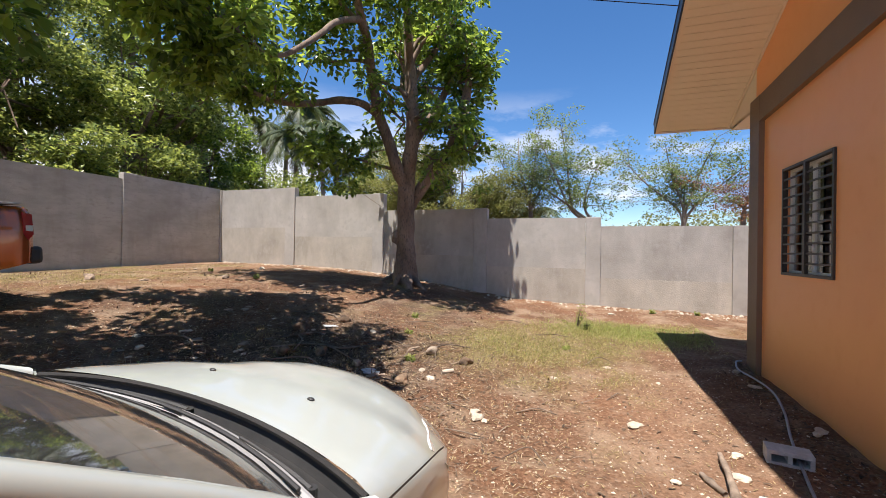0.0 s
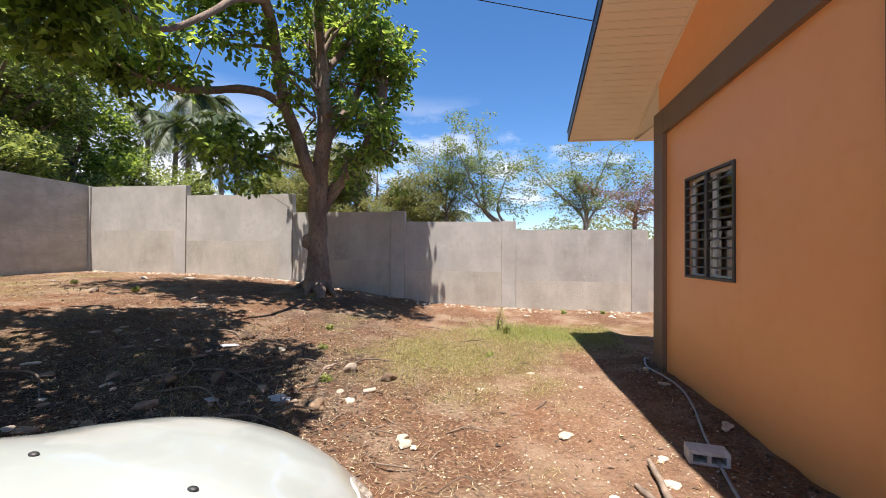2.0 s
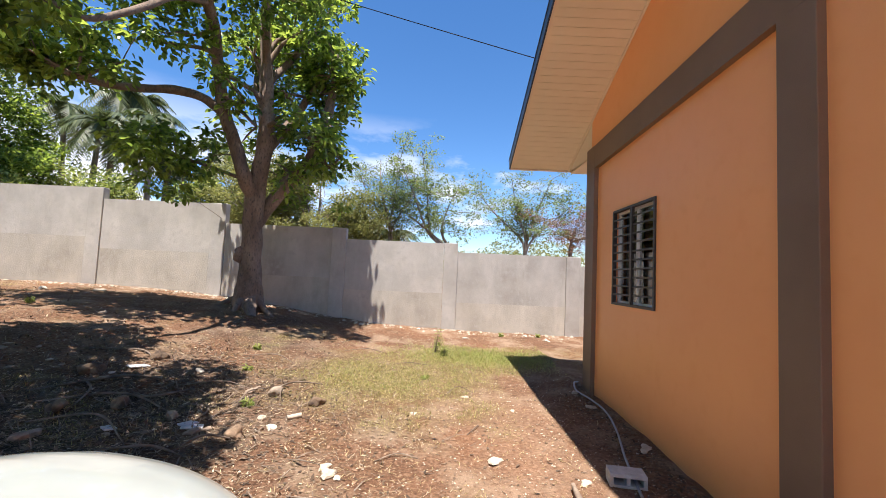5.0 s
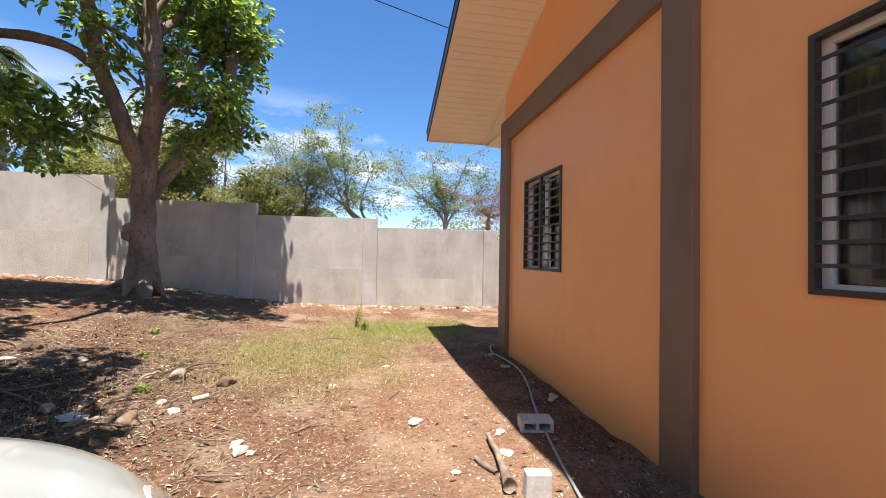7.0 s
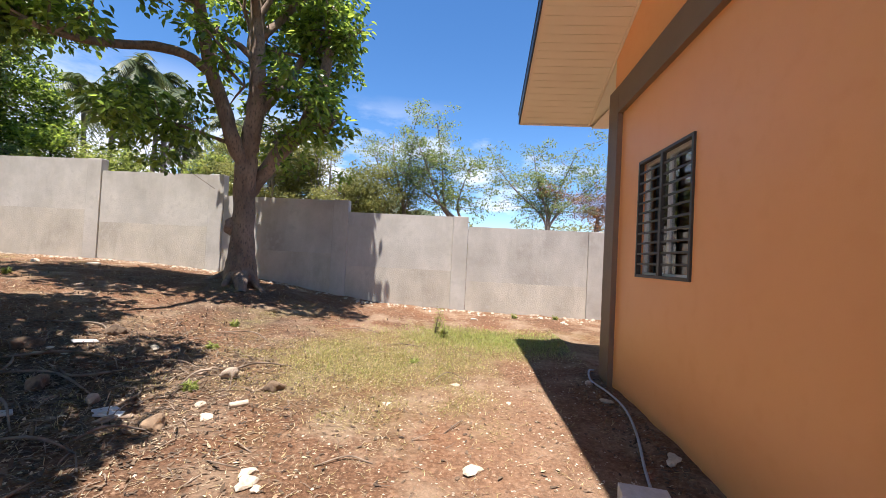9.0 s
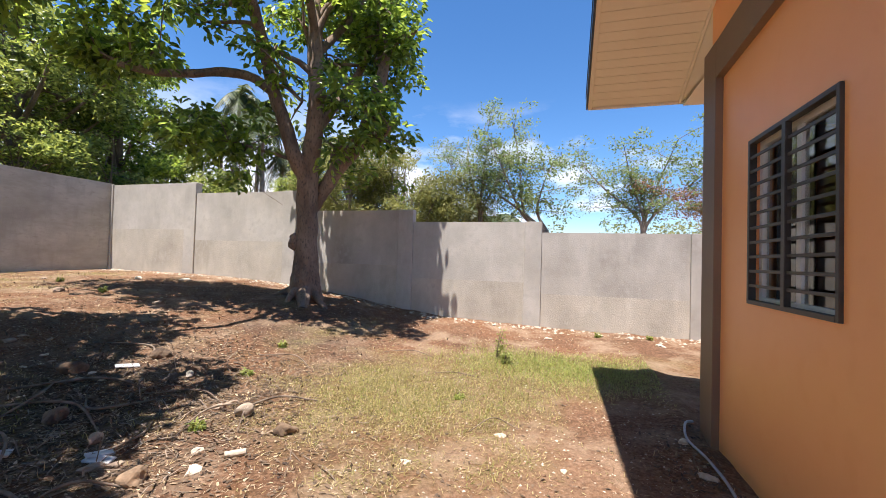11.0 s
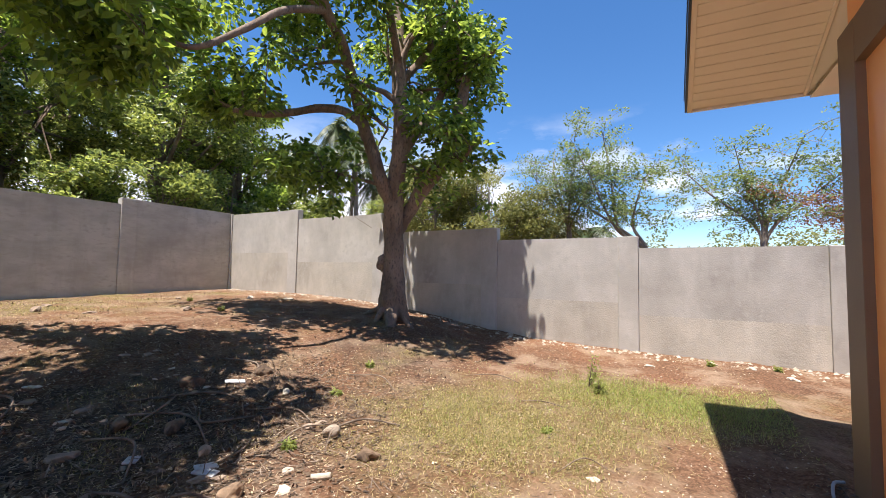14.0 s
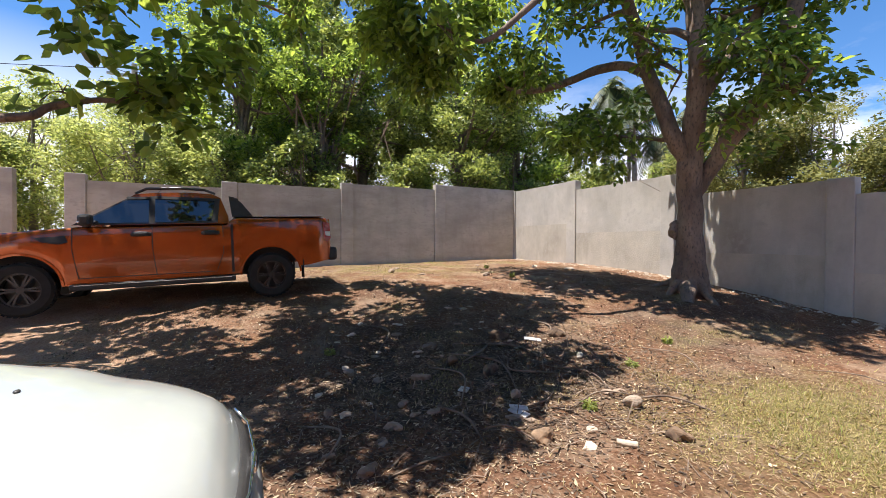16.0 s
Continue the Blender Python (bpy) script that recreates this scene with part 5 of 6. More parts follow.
for i, (x, y, h, rx, ry) in enumerate([(-13.2, 17.6, 4.3, 1.5, 1.3), (-10.6, 19.5, 5.0, 1.6, 1.5), (-17.6, 19.6, 6.0, 2.0, 1.6)]):
    far_tree("undergrowth_bush", "dense green bush growing behind the boundary wall", (x, y), h, rx, ry, 40, 190, 0.17, M_LEAF_DARK, low=0.15, spread_r=0.38, seed=120 + i, trunk=0.09)


def open_tree(name, label, base, tips, leaf, seed, per=16, size=0.15, rad=0.09):
    """A thin tree whose bare branches show between sparse leaves."""
    rng = random.Random(seed)
    root = thing(name, label, "tree")
    bx, by = base
    bz = ground_z(bx, by) - 0.1
    ends = []
    sway = sum(t[0] for t in tips) / len(tips)
    for dx, dz, lean in tips:
        dz *= 0.9
        ctrl = [(bx, by, bz, rad), (bx + sway * 0.15, by + 0.1, bz + 2.4, rad * 0.85), (bx + sway * 0.5 + lean, by + 0.15, bz + 3.5, rad * 0.6), (bx + dx * 0.75 + sway * .25, by + rng.uniform(-.5, .5), bz + 3.5 + (dz - 3.5) * 0.55, rad * 0.36), (bx + dx * 1.25, by + rng.uniform(-.8, .8), bz + dz, 0.012)]
        bm = bmesh.new()
        c = curve_pts(ctrl, 6)
        tube(bm, [p[:3] for p in c], [p[3] for p in c], 7)
        for k in range(16):
            i = rng.randint(13, len(c) - 1)
            p = Vector(c[i][:3])
            q = p + Vector((rng.gauss(0, .65), rng.gauss(0, .6), rng.gauss(.15, .35)))
            tube(bm, [p, (p + q) / 2 + Vector((0, 0, .06)), q], [max(.012, c[i][3] * .5), .011, .006], 5)
            ends += [q, (p + q) / 2]
            for _ in range(2):
                e = q + Vector((rng.gauss(0, .35), rng.gauss(0, .35), rng.gauss(.1, .25)))
                tube(bm, [q, e], [.008, .004], 4)
                ends.append(e)
        part("branch", bm, M_BARK_PALE, root, smooth=True)
    v, f = leaf_cloud([tuple(e) for e in ends], int(per * 2.3), 0.22, size * 0.72, 0.5)
    cloud_ob("crown", v, f, leaf, root)


open_tree("scrub_tree", "thin leaning tree with sparse yellow-green leaves beyond the wall", (0.9, 19.0), [(-2.3, 7.6, -.5), (-1.5, 8.1, -.4), (-0.3, 5.6, .1), (-3.0, 6.0, -.4)], M_LEAF_SPARSE, 91, 17)
open_tree("scrub_tree", "wispy grey-green tree beyond the wall", (-2.2, 19.5), [(-1.3, 6.6, 0), (0.2, 7.2, 0), (0.9, 6.0, .1), (-.6, 7.6, 0)], M_LEAF_SPARSE, 92, 13, 0.12)
open_tree("scrub_tree", "spreading thin-leaved tree with bare twigs beyond the wall", (4.0, 20.0), [(-1.9, 6.4, -.2), (-0.6, 7.0, 0), (0.9, 7.1, .1), (1.9, 6.0, .3), (0.1, 5.2, 0)], M_LEAF_SPARSE, 93, 13)
open_tree("scrub_tree", "small tree with rusty dry leaves beyond the wall", (6.2, 20.3), [(-0.7, 4.8, 0), (0.3, 5.2, 0), (1.0, 4.3, 0)], M_LEAF_RUST, 94, 11, 0.13)
open_tree("scrub_tree", "small green tree beyond the wall", (9.0, 19.5), [(-1, 5, 0), (0.2, 5.6, 0), (1.2, 5, 0)], M_LEAF_SPARSE, 95, 14)


def palm(base, height, seed, lean=0.4, fronds=26):
    rng = random.Random(seed)
    root = thing("coconut_palm", "tall coconut palm with drooping fronds beyond the wall", "palm tree", group="coconut palms")
    bx, by = base
    bz = ground_z(bx, by) - 0.1
    c = curve_pts([(bx, by, bz, .2), (bx + lean * .3, by, bz + height * .4, .15), (bx + lean, by, bz + height, .11)], 8)
    bm = bmesh.new()
    tube(bm, [p[:3] for p in c], [p[3] for p in c], 9, .08)
    part("trunk", bm, M_BARK_PALE, root, smooth=True)
    head = Vector((bx + lean, by, bz + height))
    for k in range(fronds):
        a = 2 * math.pi * k / fronds * 2.4 + rng.uniform(-.2, .2)
        el = rng.uniform(-0.9, 1.15)
        L = rng.uniform(1.8, 2.5)
        d = Vector((math.cos(a), math.sin(a), 0))
        pts = []
        for i in range(9):
            t = i / 8
            pts.append(head + d * (L * t * math.cos(el * (1 - .3 * t))) + Vector((0, 0, L * (math.sin(el) * t - 0.95 * t * t))))
        fb = bmesh.new()
        tube(fb, pts, [.03 * (1 - .8 * i / 8) for i in range(9)], 5)
        for i in range(1, 9):
            for j in range(3):
                p = pts[i - 1].lerp(pts[i], j / 3)
                s = (pts[i] - pts[i - 1]).normalized().cross(Vector((0, 0, 1))).normalized()
                fwd = (pts[i] - pts[i - 1]).normalized()
                ln = 0.6 * math.sin(math.pi * min(1, (i + j / 3) / 8.6)) + 0.12
                for sg in (1, -1):
                    tipp = p + s * (sg * ln * 0.75) + fwd * ln * 0.45 - Vector((0, 0, ln * rng.uniform(.3, .75)))
                    fb.faces.new([fb.verts.new(q) for q in (p - fwd * 0.03, p + fwd * 0.085, tipp)])
        part("frond", fb, M_PALM, root)


for i, (b, h, ln) in enumerate([((-18.0, 21.6), 7.9, .3), ((-18.4, 23.0), 10.4, .5), ((-15.6, 22.6), 8.6, -.3), ((-17.0, 25.5), 7.2, .4), ((-13.6, 24.5), 7.6, .5), ((-21.5, 24.0), 9.6, -.4), ((-19.6, 26.5), 11.0, .3), ((-5.5, 30.0), 4.4, .2), ((-3.5, 31.0), 4.2, .1)]):
    palm(b, h, 100 + i, ln)


def shade_tree_west():
    """The second shade tree, over the pickup and the sedan."""
    rng = random.Random(5)
    root = thing("shade_tree", "spreading broad-leaved tree overhanging the parked pickup", "tree")
    bx, by = -5.2, -3.2
    gz = ground_z(bx, by)
    bm = bmesh.new()
    c = curve_pts([(bx, by, gz - .2, .42), (bx, by, gz + .3, .34), (bx + .05, by, gz + 1.6, .3), (bx + .1, by + .1, gz + 2.8, .27)], 6)
    tube(bm, [p[:3] for p in c], [p[3] for p in c], 16, .2, 2.0)
    part("trunk", bm, M_BARK, root, smooth=True)
    limbs = [
        [(-5.1, -3.1, 2.7, .12), (-4.7, -1.2, 2.78, .075), (-4.5, 0.45, 2.84, .05), (-4.55, 0.8, 3.02, .042), (-4.6, 1.14, 3.15, .035), (-4.7, 1.52, 3.23, .028), (-4.65, 2.0, 3.5, .012)],
        [(-5.1, -3.1, 3.0, .2), (-4.6, -1.5, 4.9, .15), (-4.0, 0.6, 6.3, .11), (-3.4, 2.8, 6.9, .07), (-2.9, 4.6, 6.8, .03)],
        [(-5.1, -3.1, 3.0, .2), (-5.4, -1.0, 5.4, .15), (-5.6, 1.2, 6.9, .11), (-5.4, 3.4, 7.4, .07), (-5.0, 5.2, 7.2, .03)],
        [(-5.1, -3.1, 3.0, .18), (-4.0, -2.0, 5.0, .13), (-3.6, 0.2, 6.3, .09), (-3.0, 2.4, 6.9, .05), (-2.4, 3.9, 6.8, .02)],
        [(-5.1, -3.1, 3.0, .2), (-6.6, -1.8, 5.0, .14), (-7.8, 0.2, 6.3, .10), (-8.3, 2.2, 6.6, .06), (-8.2, 3.6, 6.3, .02)],
        [(-5.1, -3.1, 3.0, .2), (-6.2, -3.4, 5.4, .14), (-7.6, -3.0, 7.0, .09), (-9.0, -2.0, 7.4, .03)],
        [(-5.1, -3.1, 3.0, .2), (-4.6, -4.0, 5.5, .14), (-3.8, -4.6, 7.2, .08), (-3.0, -5.0, 8.0, .03)],
    ]

    def rim(p):
        """How far east the crown reaches at this place."""
        return -2.15 - 0.42 * max(0.0, p.y + 0.253 * p.z - 3.9)

    tips = []
    for ctrl, tw in zip(limbs, (8, 12, 13, 10, 11, 7, 6)):
        lb = bmesh.new()
        first = ctrl is limbs[0]
        grow(lb, ctrl, rng, tips, tw, 0.5 if first else 1.5, 9, 0.62 if first else 0.3)
        part("limb", lb, M_BARK, root, smooth=True)
    v, f = [], []
    for t in tips:
        low = t.z < 4.6
        if t.z > 2.6 and not (t.x > -2.7 and t.y < 2.0) and (low or t.x < rim(t)):
            leaf_cluster(v, f, t, 0.22 if low else 0.40, 5 if low else 60, 0.17, rng, 0.9, 0.8 if low else 0.6)
    for _ in range(44):     # loose leaves hanging low
        c = Vector((rng.uniform(-5.0, -4.2), rng.uniform(0.9, 2.6), 0)) + Vector((0, 0, rng.uniform(3.45, 4.5)))
        if noise.noise(c * 1.6) > -0.1:
            leaf_cluster(v, f, c, 0.24, 15, 0.17, rng, 0.8, 0.8)
    for _ in range(13):
        c = Vector((rng.uniform(-5.0, -4.2), rng.uniform(1.5, 2.1), rng.uniform(2.85, 3.5)))
        leaf_cluster(v, f, c, 0.20, 12, 0.17, rng, 0.8, 0.8)
    for _ in range(60):     # unseen clumps over the pickup, added to dapple it with shade
        c = Vector((rng.uniform(-10.2, -6.0), rng.uniform(-1.8, 2.6), rng.uniform(7.0, 8.0)))
        if noise.noise(c * 0.9) > -0.15:
            leaf_cluster(v, f, c, 0.42, 60, 0.17, rng)
    for _ in range(85):     # middle of the crown, out of view, filled in to make the ground shade solid
        c = Vector((rng.uniform(-6.2, -2.2), rng.uniform(1.4, 4.6), rng.uniform(6.2, 7.2)))
        if c.x < rim(c) and noise.noise(c * 0.9) > -0.22:
            leaf_cluster(v, f, c, 0.42, 85, 0.165, rng)
    leaves_ob("crown", v, f, M_LEAF, root, "glossy mid-green leaves")


shade_tree_west()


def far_woods():
    rng = np.random.RandomState(3)
    c = []
    for _ in range(700):
        x, y = rng.uniform(-70, 90), rng.uniform(58, 95)
        c.append((x, y, rng.uniform(0.5, 5.6 + 2.6 * abs(noise.noise(Vector((x * .08, y * .03, 0)))) * 2)))
    v, f = leaf_cloud(c, 90, 1.0, 0.42, 0.6)
    tagged(cloud_ob("distant_woods", v, f, M_LEAF_OLIVE), "low line of distant green trees", "trees", kind="stuff")


far_woods()
M_HILL = mat("hazy_blue_hill", (0.16, 0.22, 0.30), (0.19, 0.26, 0.33), 0.01, 1.0)
hb = bmesh.new()
prev = None
for i in range(61):
    x = -900 + i * 40
    z = 30 + 95 * math.exp(-((x + 190) / 130) ** 2) + 45 * math.exp(-((x - 60) / 210) ** 2) + 12 * noise.noise((x * .01, 0, 0)) + 25 * math.exp(-((x + 700) / 250) ** 2)
    cur = [hb.verts.new((x, 1500, -5)), hb.verts.new((x, 1560, z)), hb.verts.new((x, 1700, -5))]
    if prev:
        for k in range(2):
            hb.faces.new((prev[k], cur[k], cur[k + 1], prev[k + 1]))
    prev = cur
tagged(mesh_ob("backdrop", hb, M_HILL, smooth=True), "hazy blue mountain ridge on the horizon", "hill", kind="structure")

# ---- pole and overhead wires ----
M_POLE = mat("galvanised_pole", (0.42, 0.43, 0.44), (0.5, 0.5, 0.5), 4, 0.6)
pl = thing("utility_pole", "grey utility pole carrying wires beyond the wall", "pole")
bm = bmesh.new()
tube(bm, [(-22.0, -1.9, -0.2), (-22.0, -1.9, 5), (-22.0, -1.9, 9.6)], [.16, .14, .11], 12)
part("shaft", bm, M_POLE, pl, smooth=True)
part("crossarm", boxes((-22.06, -21.94, -2.9, -0.9, 9.0, 9.12), bevel=.01), M_POLE, pl)
for y in (-2.7, -1.1):
    bm = bmesh.new()
    tube(bm, [(-22, y, 9.12), (-22, y, 9.3)], [.05, .04], 8)
    part("insulator", bm, M_TRIM, pl)


def wire(a, b, sag, r=0.012):
    a, b = Vector(a), Vector(b)
    pts = [a.lerp(b, t) - Vector((0, 0, sag * 4 * t * (1 - t))) for t in np.linspace(0, 1, 22)]
    bm = bmesh.new()
    tube(bm, pts, [r] * 22, 5)
    return tagged(mesh_ob("overhead_wire", bm, M_RUBBER), "thin black overhead wire crossing above the yard", "wire")


wire((-14.0, 8.6, 10.4), (6.0, 8.2, 4.75), 0.12, 0.009)
wire((-22.0, -2.7, 9.3), (-24.0, 26.0, 7.6), 0.9, 0.014)
wire((-22.0, -1.1, 9.3), (-22.5, 26.0, 6.4), 0.9, 0.014)
wire((-22.0, -2.7, 9.3), (-23.0, -30.0, 9.0), 0.9, 0.014)

# ---- things lying in the yard ----
M_STONE = mat("pale_limestone", (0.34, 0.265, 0.19), (0.56, 0.49, 0.385), 7, 0.9, 0.5, 40, rand=0.25)
M_ROCK = mat("brown_rock", (0.17, 0.12, 0.085), (0.32, 0.24, 0.17), 7, 0.9, 0.6, 40, rand=0.3)
M_GRAVEL = mat("soil_gravel", (0.19, 0.105, 0.06), (0.38, 0.245, 0.155), 12, 0.95, rand=0.55)
M_STRAW = mat("dry_straw", (0.30, 0.215, 0.13), (0.50, 0.395, 0.255), 5, 0.9, rand=0.45)
M_LITTER = mat("dead_leaves", (0.05, 0.03, 0.018), (0.21, 0.14, 0.085), 6, 0.9, rand=0.7)
M_TWIG = mat("dead_wood", (0.10, 0.07, 0.048), (0.27, 0.205, 0.15), 7, 0.9, 0.4, 30, rand=0.3)
M_GRASS = leaf_mat("green_grass", (0.13, 0.14, 0.03), (0.34, 0.29, 0.10), 0.6, 0.3)
M_LUSH = leaf_mat("fresh_grass", (0.14, 0.185, 0.04), (0.31, 0.345, 0.095), 0.6, 0.35)
M_DRYGRASS = leaf_mat("dry_grass", (0.22, 0.18, 0.065), (0.47, 0.37, 0.19), 0.7, 0.2)
M_HUSK = mat("coconut_husk", (0.27, 0.205, 0.145), (0.44, 0.36, 0.27), 6, 0.95, 0.7, 60, stretch=(1, 1, 5))
M_BLOCK = mat("hollow_concrete_block", (0.46, 0.44, 0.40), (0.62, 0.60, 0.56), 14, 0.95, 0.25, 140)
M_PIPE = mat("grey_plastic_pipe", (0.24, 0.26, 0.28), (0.32, 0.34, 0.36), 9, 0.45)
M_PLASTIC = mat("white_plastic_scrap", (0.42, 0.42, 0.41), (0.55, 0.54, 0.52), 9, 0.6)
SR = np.random.RandomState(17)
QR = random.Random(17)


def scatter(count, density):
    """Places on the yard, kept where a random draw falls under the density."""
    out = []
    while len(out) < count:
        x, y = SR.uniform(-13.1, 2.45, 20000), SR.uniform(0.2, 12.6, 20000)
        keep = SR.uniform(0, 1, 20000) < density(x, y)
        out += list(zip(x[keep].tolist(), y[keep].tolist()))
    return out[:count]


GRID = np.array([[ground_cover(-13.2 + 0.1 * i, 0.1 * j) for i in range(160)] for j in range(130)])


def cover_at(x, y):
    return GRID[(y * 10 + 0.5).astype(int), ((x + 13.2) * 10 + 0.5).astype(int)]


def gz_fast(x, y):
    return ground_z(x, y)


def near(x, y):
    d = np.hypot(x - 0.8, y - 2.0)
    return 1.0 / (1.0 + (d / 5.5) ** 2)


def stuff_ob(name, verts, faces, material, label, category):
    me = bpy.data.meshes.new(name)
    me.from_pydata(verts, [], faces)
    me.materials.append(material)
    return tagged(new(name, me), label, category, kind="stuff")


def pebbles(name, count, lo, hi, material, density, label):
    v, f = [], []
    for x, y in scatter(count, density):
        s = lo + (hi - lo) * QR.random() ** 3
        z = gz_fast(x, y) + s * 0.18
        a = QR.uniform(0, 6.28)
        k = len(v)
        n = 5
        e, g = QR.uniform(0.6, 1.0), QR.uniform(0.35, 0.7)
        for i in range(n):
            t = a + 6.283 * i / n
            r = s * QR.uniform(0.7, 1.15)
            v.append((x + r * math.cos(t), y + r * e * math.sin(t), z + s * QR.uniform(-0.25, 0.1)))
        v.append((x + s * QR.uniform(-.3, .3), y + s * QR.uniform(-.3, .3), z + s * g))
        v.append((x, y, z - s * 0.5))
        for i in range(n):
            j = (i + 1) % n
            f += [(k + i, k + j, k + n), (k + j, k + i, k + n + 1)]
    stuff_ob(name, v, f, material, label, "gravel")


pebbles("gravel", 20000, 0.004, 0.020, M_GRAVEL, lambda x, y: near(x, y) * (1.0 - 0.7 * cover_at(x, y)), "small reddish gravel strewn over the bare soil")
pebbles("limestone_chips", 9500, 0.003, 0.017, M_STONE, lambda x, y: near(x, y) * np.where(x > -0.6, 0.75, 0.3) + 0.4 * (y > 12.0), "scattered pale limestone chips on the soil")


def blades(name, count, material, density, length, width, flat, label, category):
    """Thin curved strips: grass, straw or dead leaves."""
    v, f = [], []
    for x, y in scatter(count, density):
        z = gz_fast(x, y)
        a = QR.uniform(0, 6.283)
        L, w = length * QR.uniform(0.5, 1.4), width * QR.uniform(0.6, 1.3)
        el = QR.uniform(0.02, 0.25) if QR.random() < flat else QR.uniform(0.4, 1.3)
        dx, dy, dz = math.cos(a) * math.cos(el), math.sin(a) * math.cos(el), math.sin(el)
        sx, sy = -math.sin(a) * w, math.cos(a) * w
        b = 0.25 * L * QR.uniform(-.5, 1)
        k = len(v)
        z += 0.004
        v += [(x - sx, y - sy, z), (x + sx, y + sy, z + QR.uniform(0, w)), (x + dx * L * .5 + sx, y + dy * L * .5 + sy, z + dz * L * .5 + b * .4), (x + dx * L * .5 - sx, y + dy * L * .5 - sy, z + dz * L * .5 + b * .4), (x + dx * L, y + dy * L, z + max(0, dz * L - b * .3))]
        f += [(k, k + 1, k + 2, k + 3), (k + 3, k + 2, k + 4)]
    stuff_ob(name, v, f, material, label, category)


blades("green_grass", 30000, M_GRASS, lambda x, y: (near(x, y) + 0.12) * np.maximum(0, cover_at(x, y) - 0.22) * 1.6, 0.042, 0.003, 0.4, "short green grass in patches", "grass")
blades("fresh_grass", 9500, M_LUSH, lambda x, y: np.exp(-((x - 1.35) / 1.25) ** 2 - ((y - 9.25) / 0.62) ** 2) + 0.05 * near(x, y) * (cover_at(x, y) > 0.55), 0.05, 0.0036, 0.25, "fresh bright green grass patch near the house corner", "grass")
blades("dry_grass", 26000, M_DRYGRASS, lambda x, y: (near(x, y) + 0.12) * (cover_at(x, y) + 0.06), 0.05, 0.0028, 0.72, "short dry yellow grass in patches", "grass")
blades("straw", 20000, M_STRAW, lambda x, y: (near(x, y) + 0.1) * np.where(x < 0.6 - 0.1 * y, 1.0, 0.03), 0.055, 0.0022, 0.95, "dry stalks and straw strewn over the soil", "straw")


blades("fallen_twigs", 3200, M_TWIG, lambda x, y: near(x, y) * np.where(x < 0.9, 0.6, 0.15), 0.11, 0.0024, 0.96, "thin dry twigs scattered over the soil", "twigs")


def heap(x, y):
    return np.exp(-((x + 3.3) / 1.7) ** 2 - ((y - 5.2) / 1.9) ** 2)


blades("leaf_litter", 26000, M_LITTER, lambda x, y: 0.9 * heap(x, y) + near(x, y) * np.where(x < -1.6, 0.3, 0.02) + 0.5 * np.exp(-((x - 2.35) / 0.25) ** 2) * (y < 7.4), 0.05, 0.010, 0.9, "dead brown leaves and bark crumbs on the soil", "leaf litter")
blades("pale_litter", 3200, M_STRAW, lambda x, y: 0.8 * heap(x, y) + near(x, y) * np.where(x < -1.6, 0.35, 0.02), 0.045, 0.009, 0.95, "scattered bleached leaves and bark flakes on the soil", "leaf litter")


blades("brush_heap", 1000, M_TWIG, lambda x, y: heap(x, y) ** 1.5, 0.24, 0.005, 0.95, "tangled heap of dead brushwood and twigs", "brushwood")


def lumpy(bm, centre, size, seed, flat=0.6, rough=0.35, sub=2):
    m = Matrix.Translation(centre) @ Matrix.Rotation(seed * 1.7, 4, 'Z') @ Matrix.Diagonal((size[0], size[1], size[2], 1))
    r = bmesh.ops.create_icosphere(bm, subdivisions=sub, radius=1, matrix=m)
    for vv in r["verts"]:
        d = vv.co - Vector(centre)
        n = noise.noise(vv.co * (1.1 / max(size)) + Vector((seed, seed * 2, 0)))
        vv.co = Vector(centre) + d * (1 + rough * n)
    return bm


def stone(name, label, x, y, size, seed, material, category="stone"):
    bm = bmesh.new()
    z = ground_z(x, y)
    lumpy(bm, (x, y, z + size[2] * 0.2), (size[0], size[1] * 0.85, size[2] * 0.75), seed, rough=1.0)
    return tagged(mesh_ob(name, bm, material), label, category)


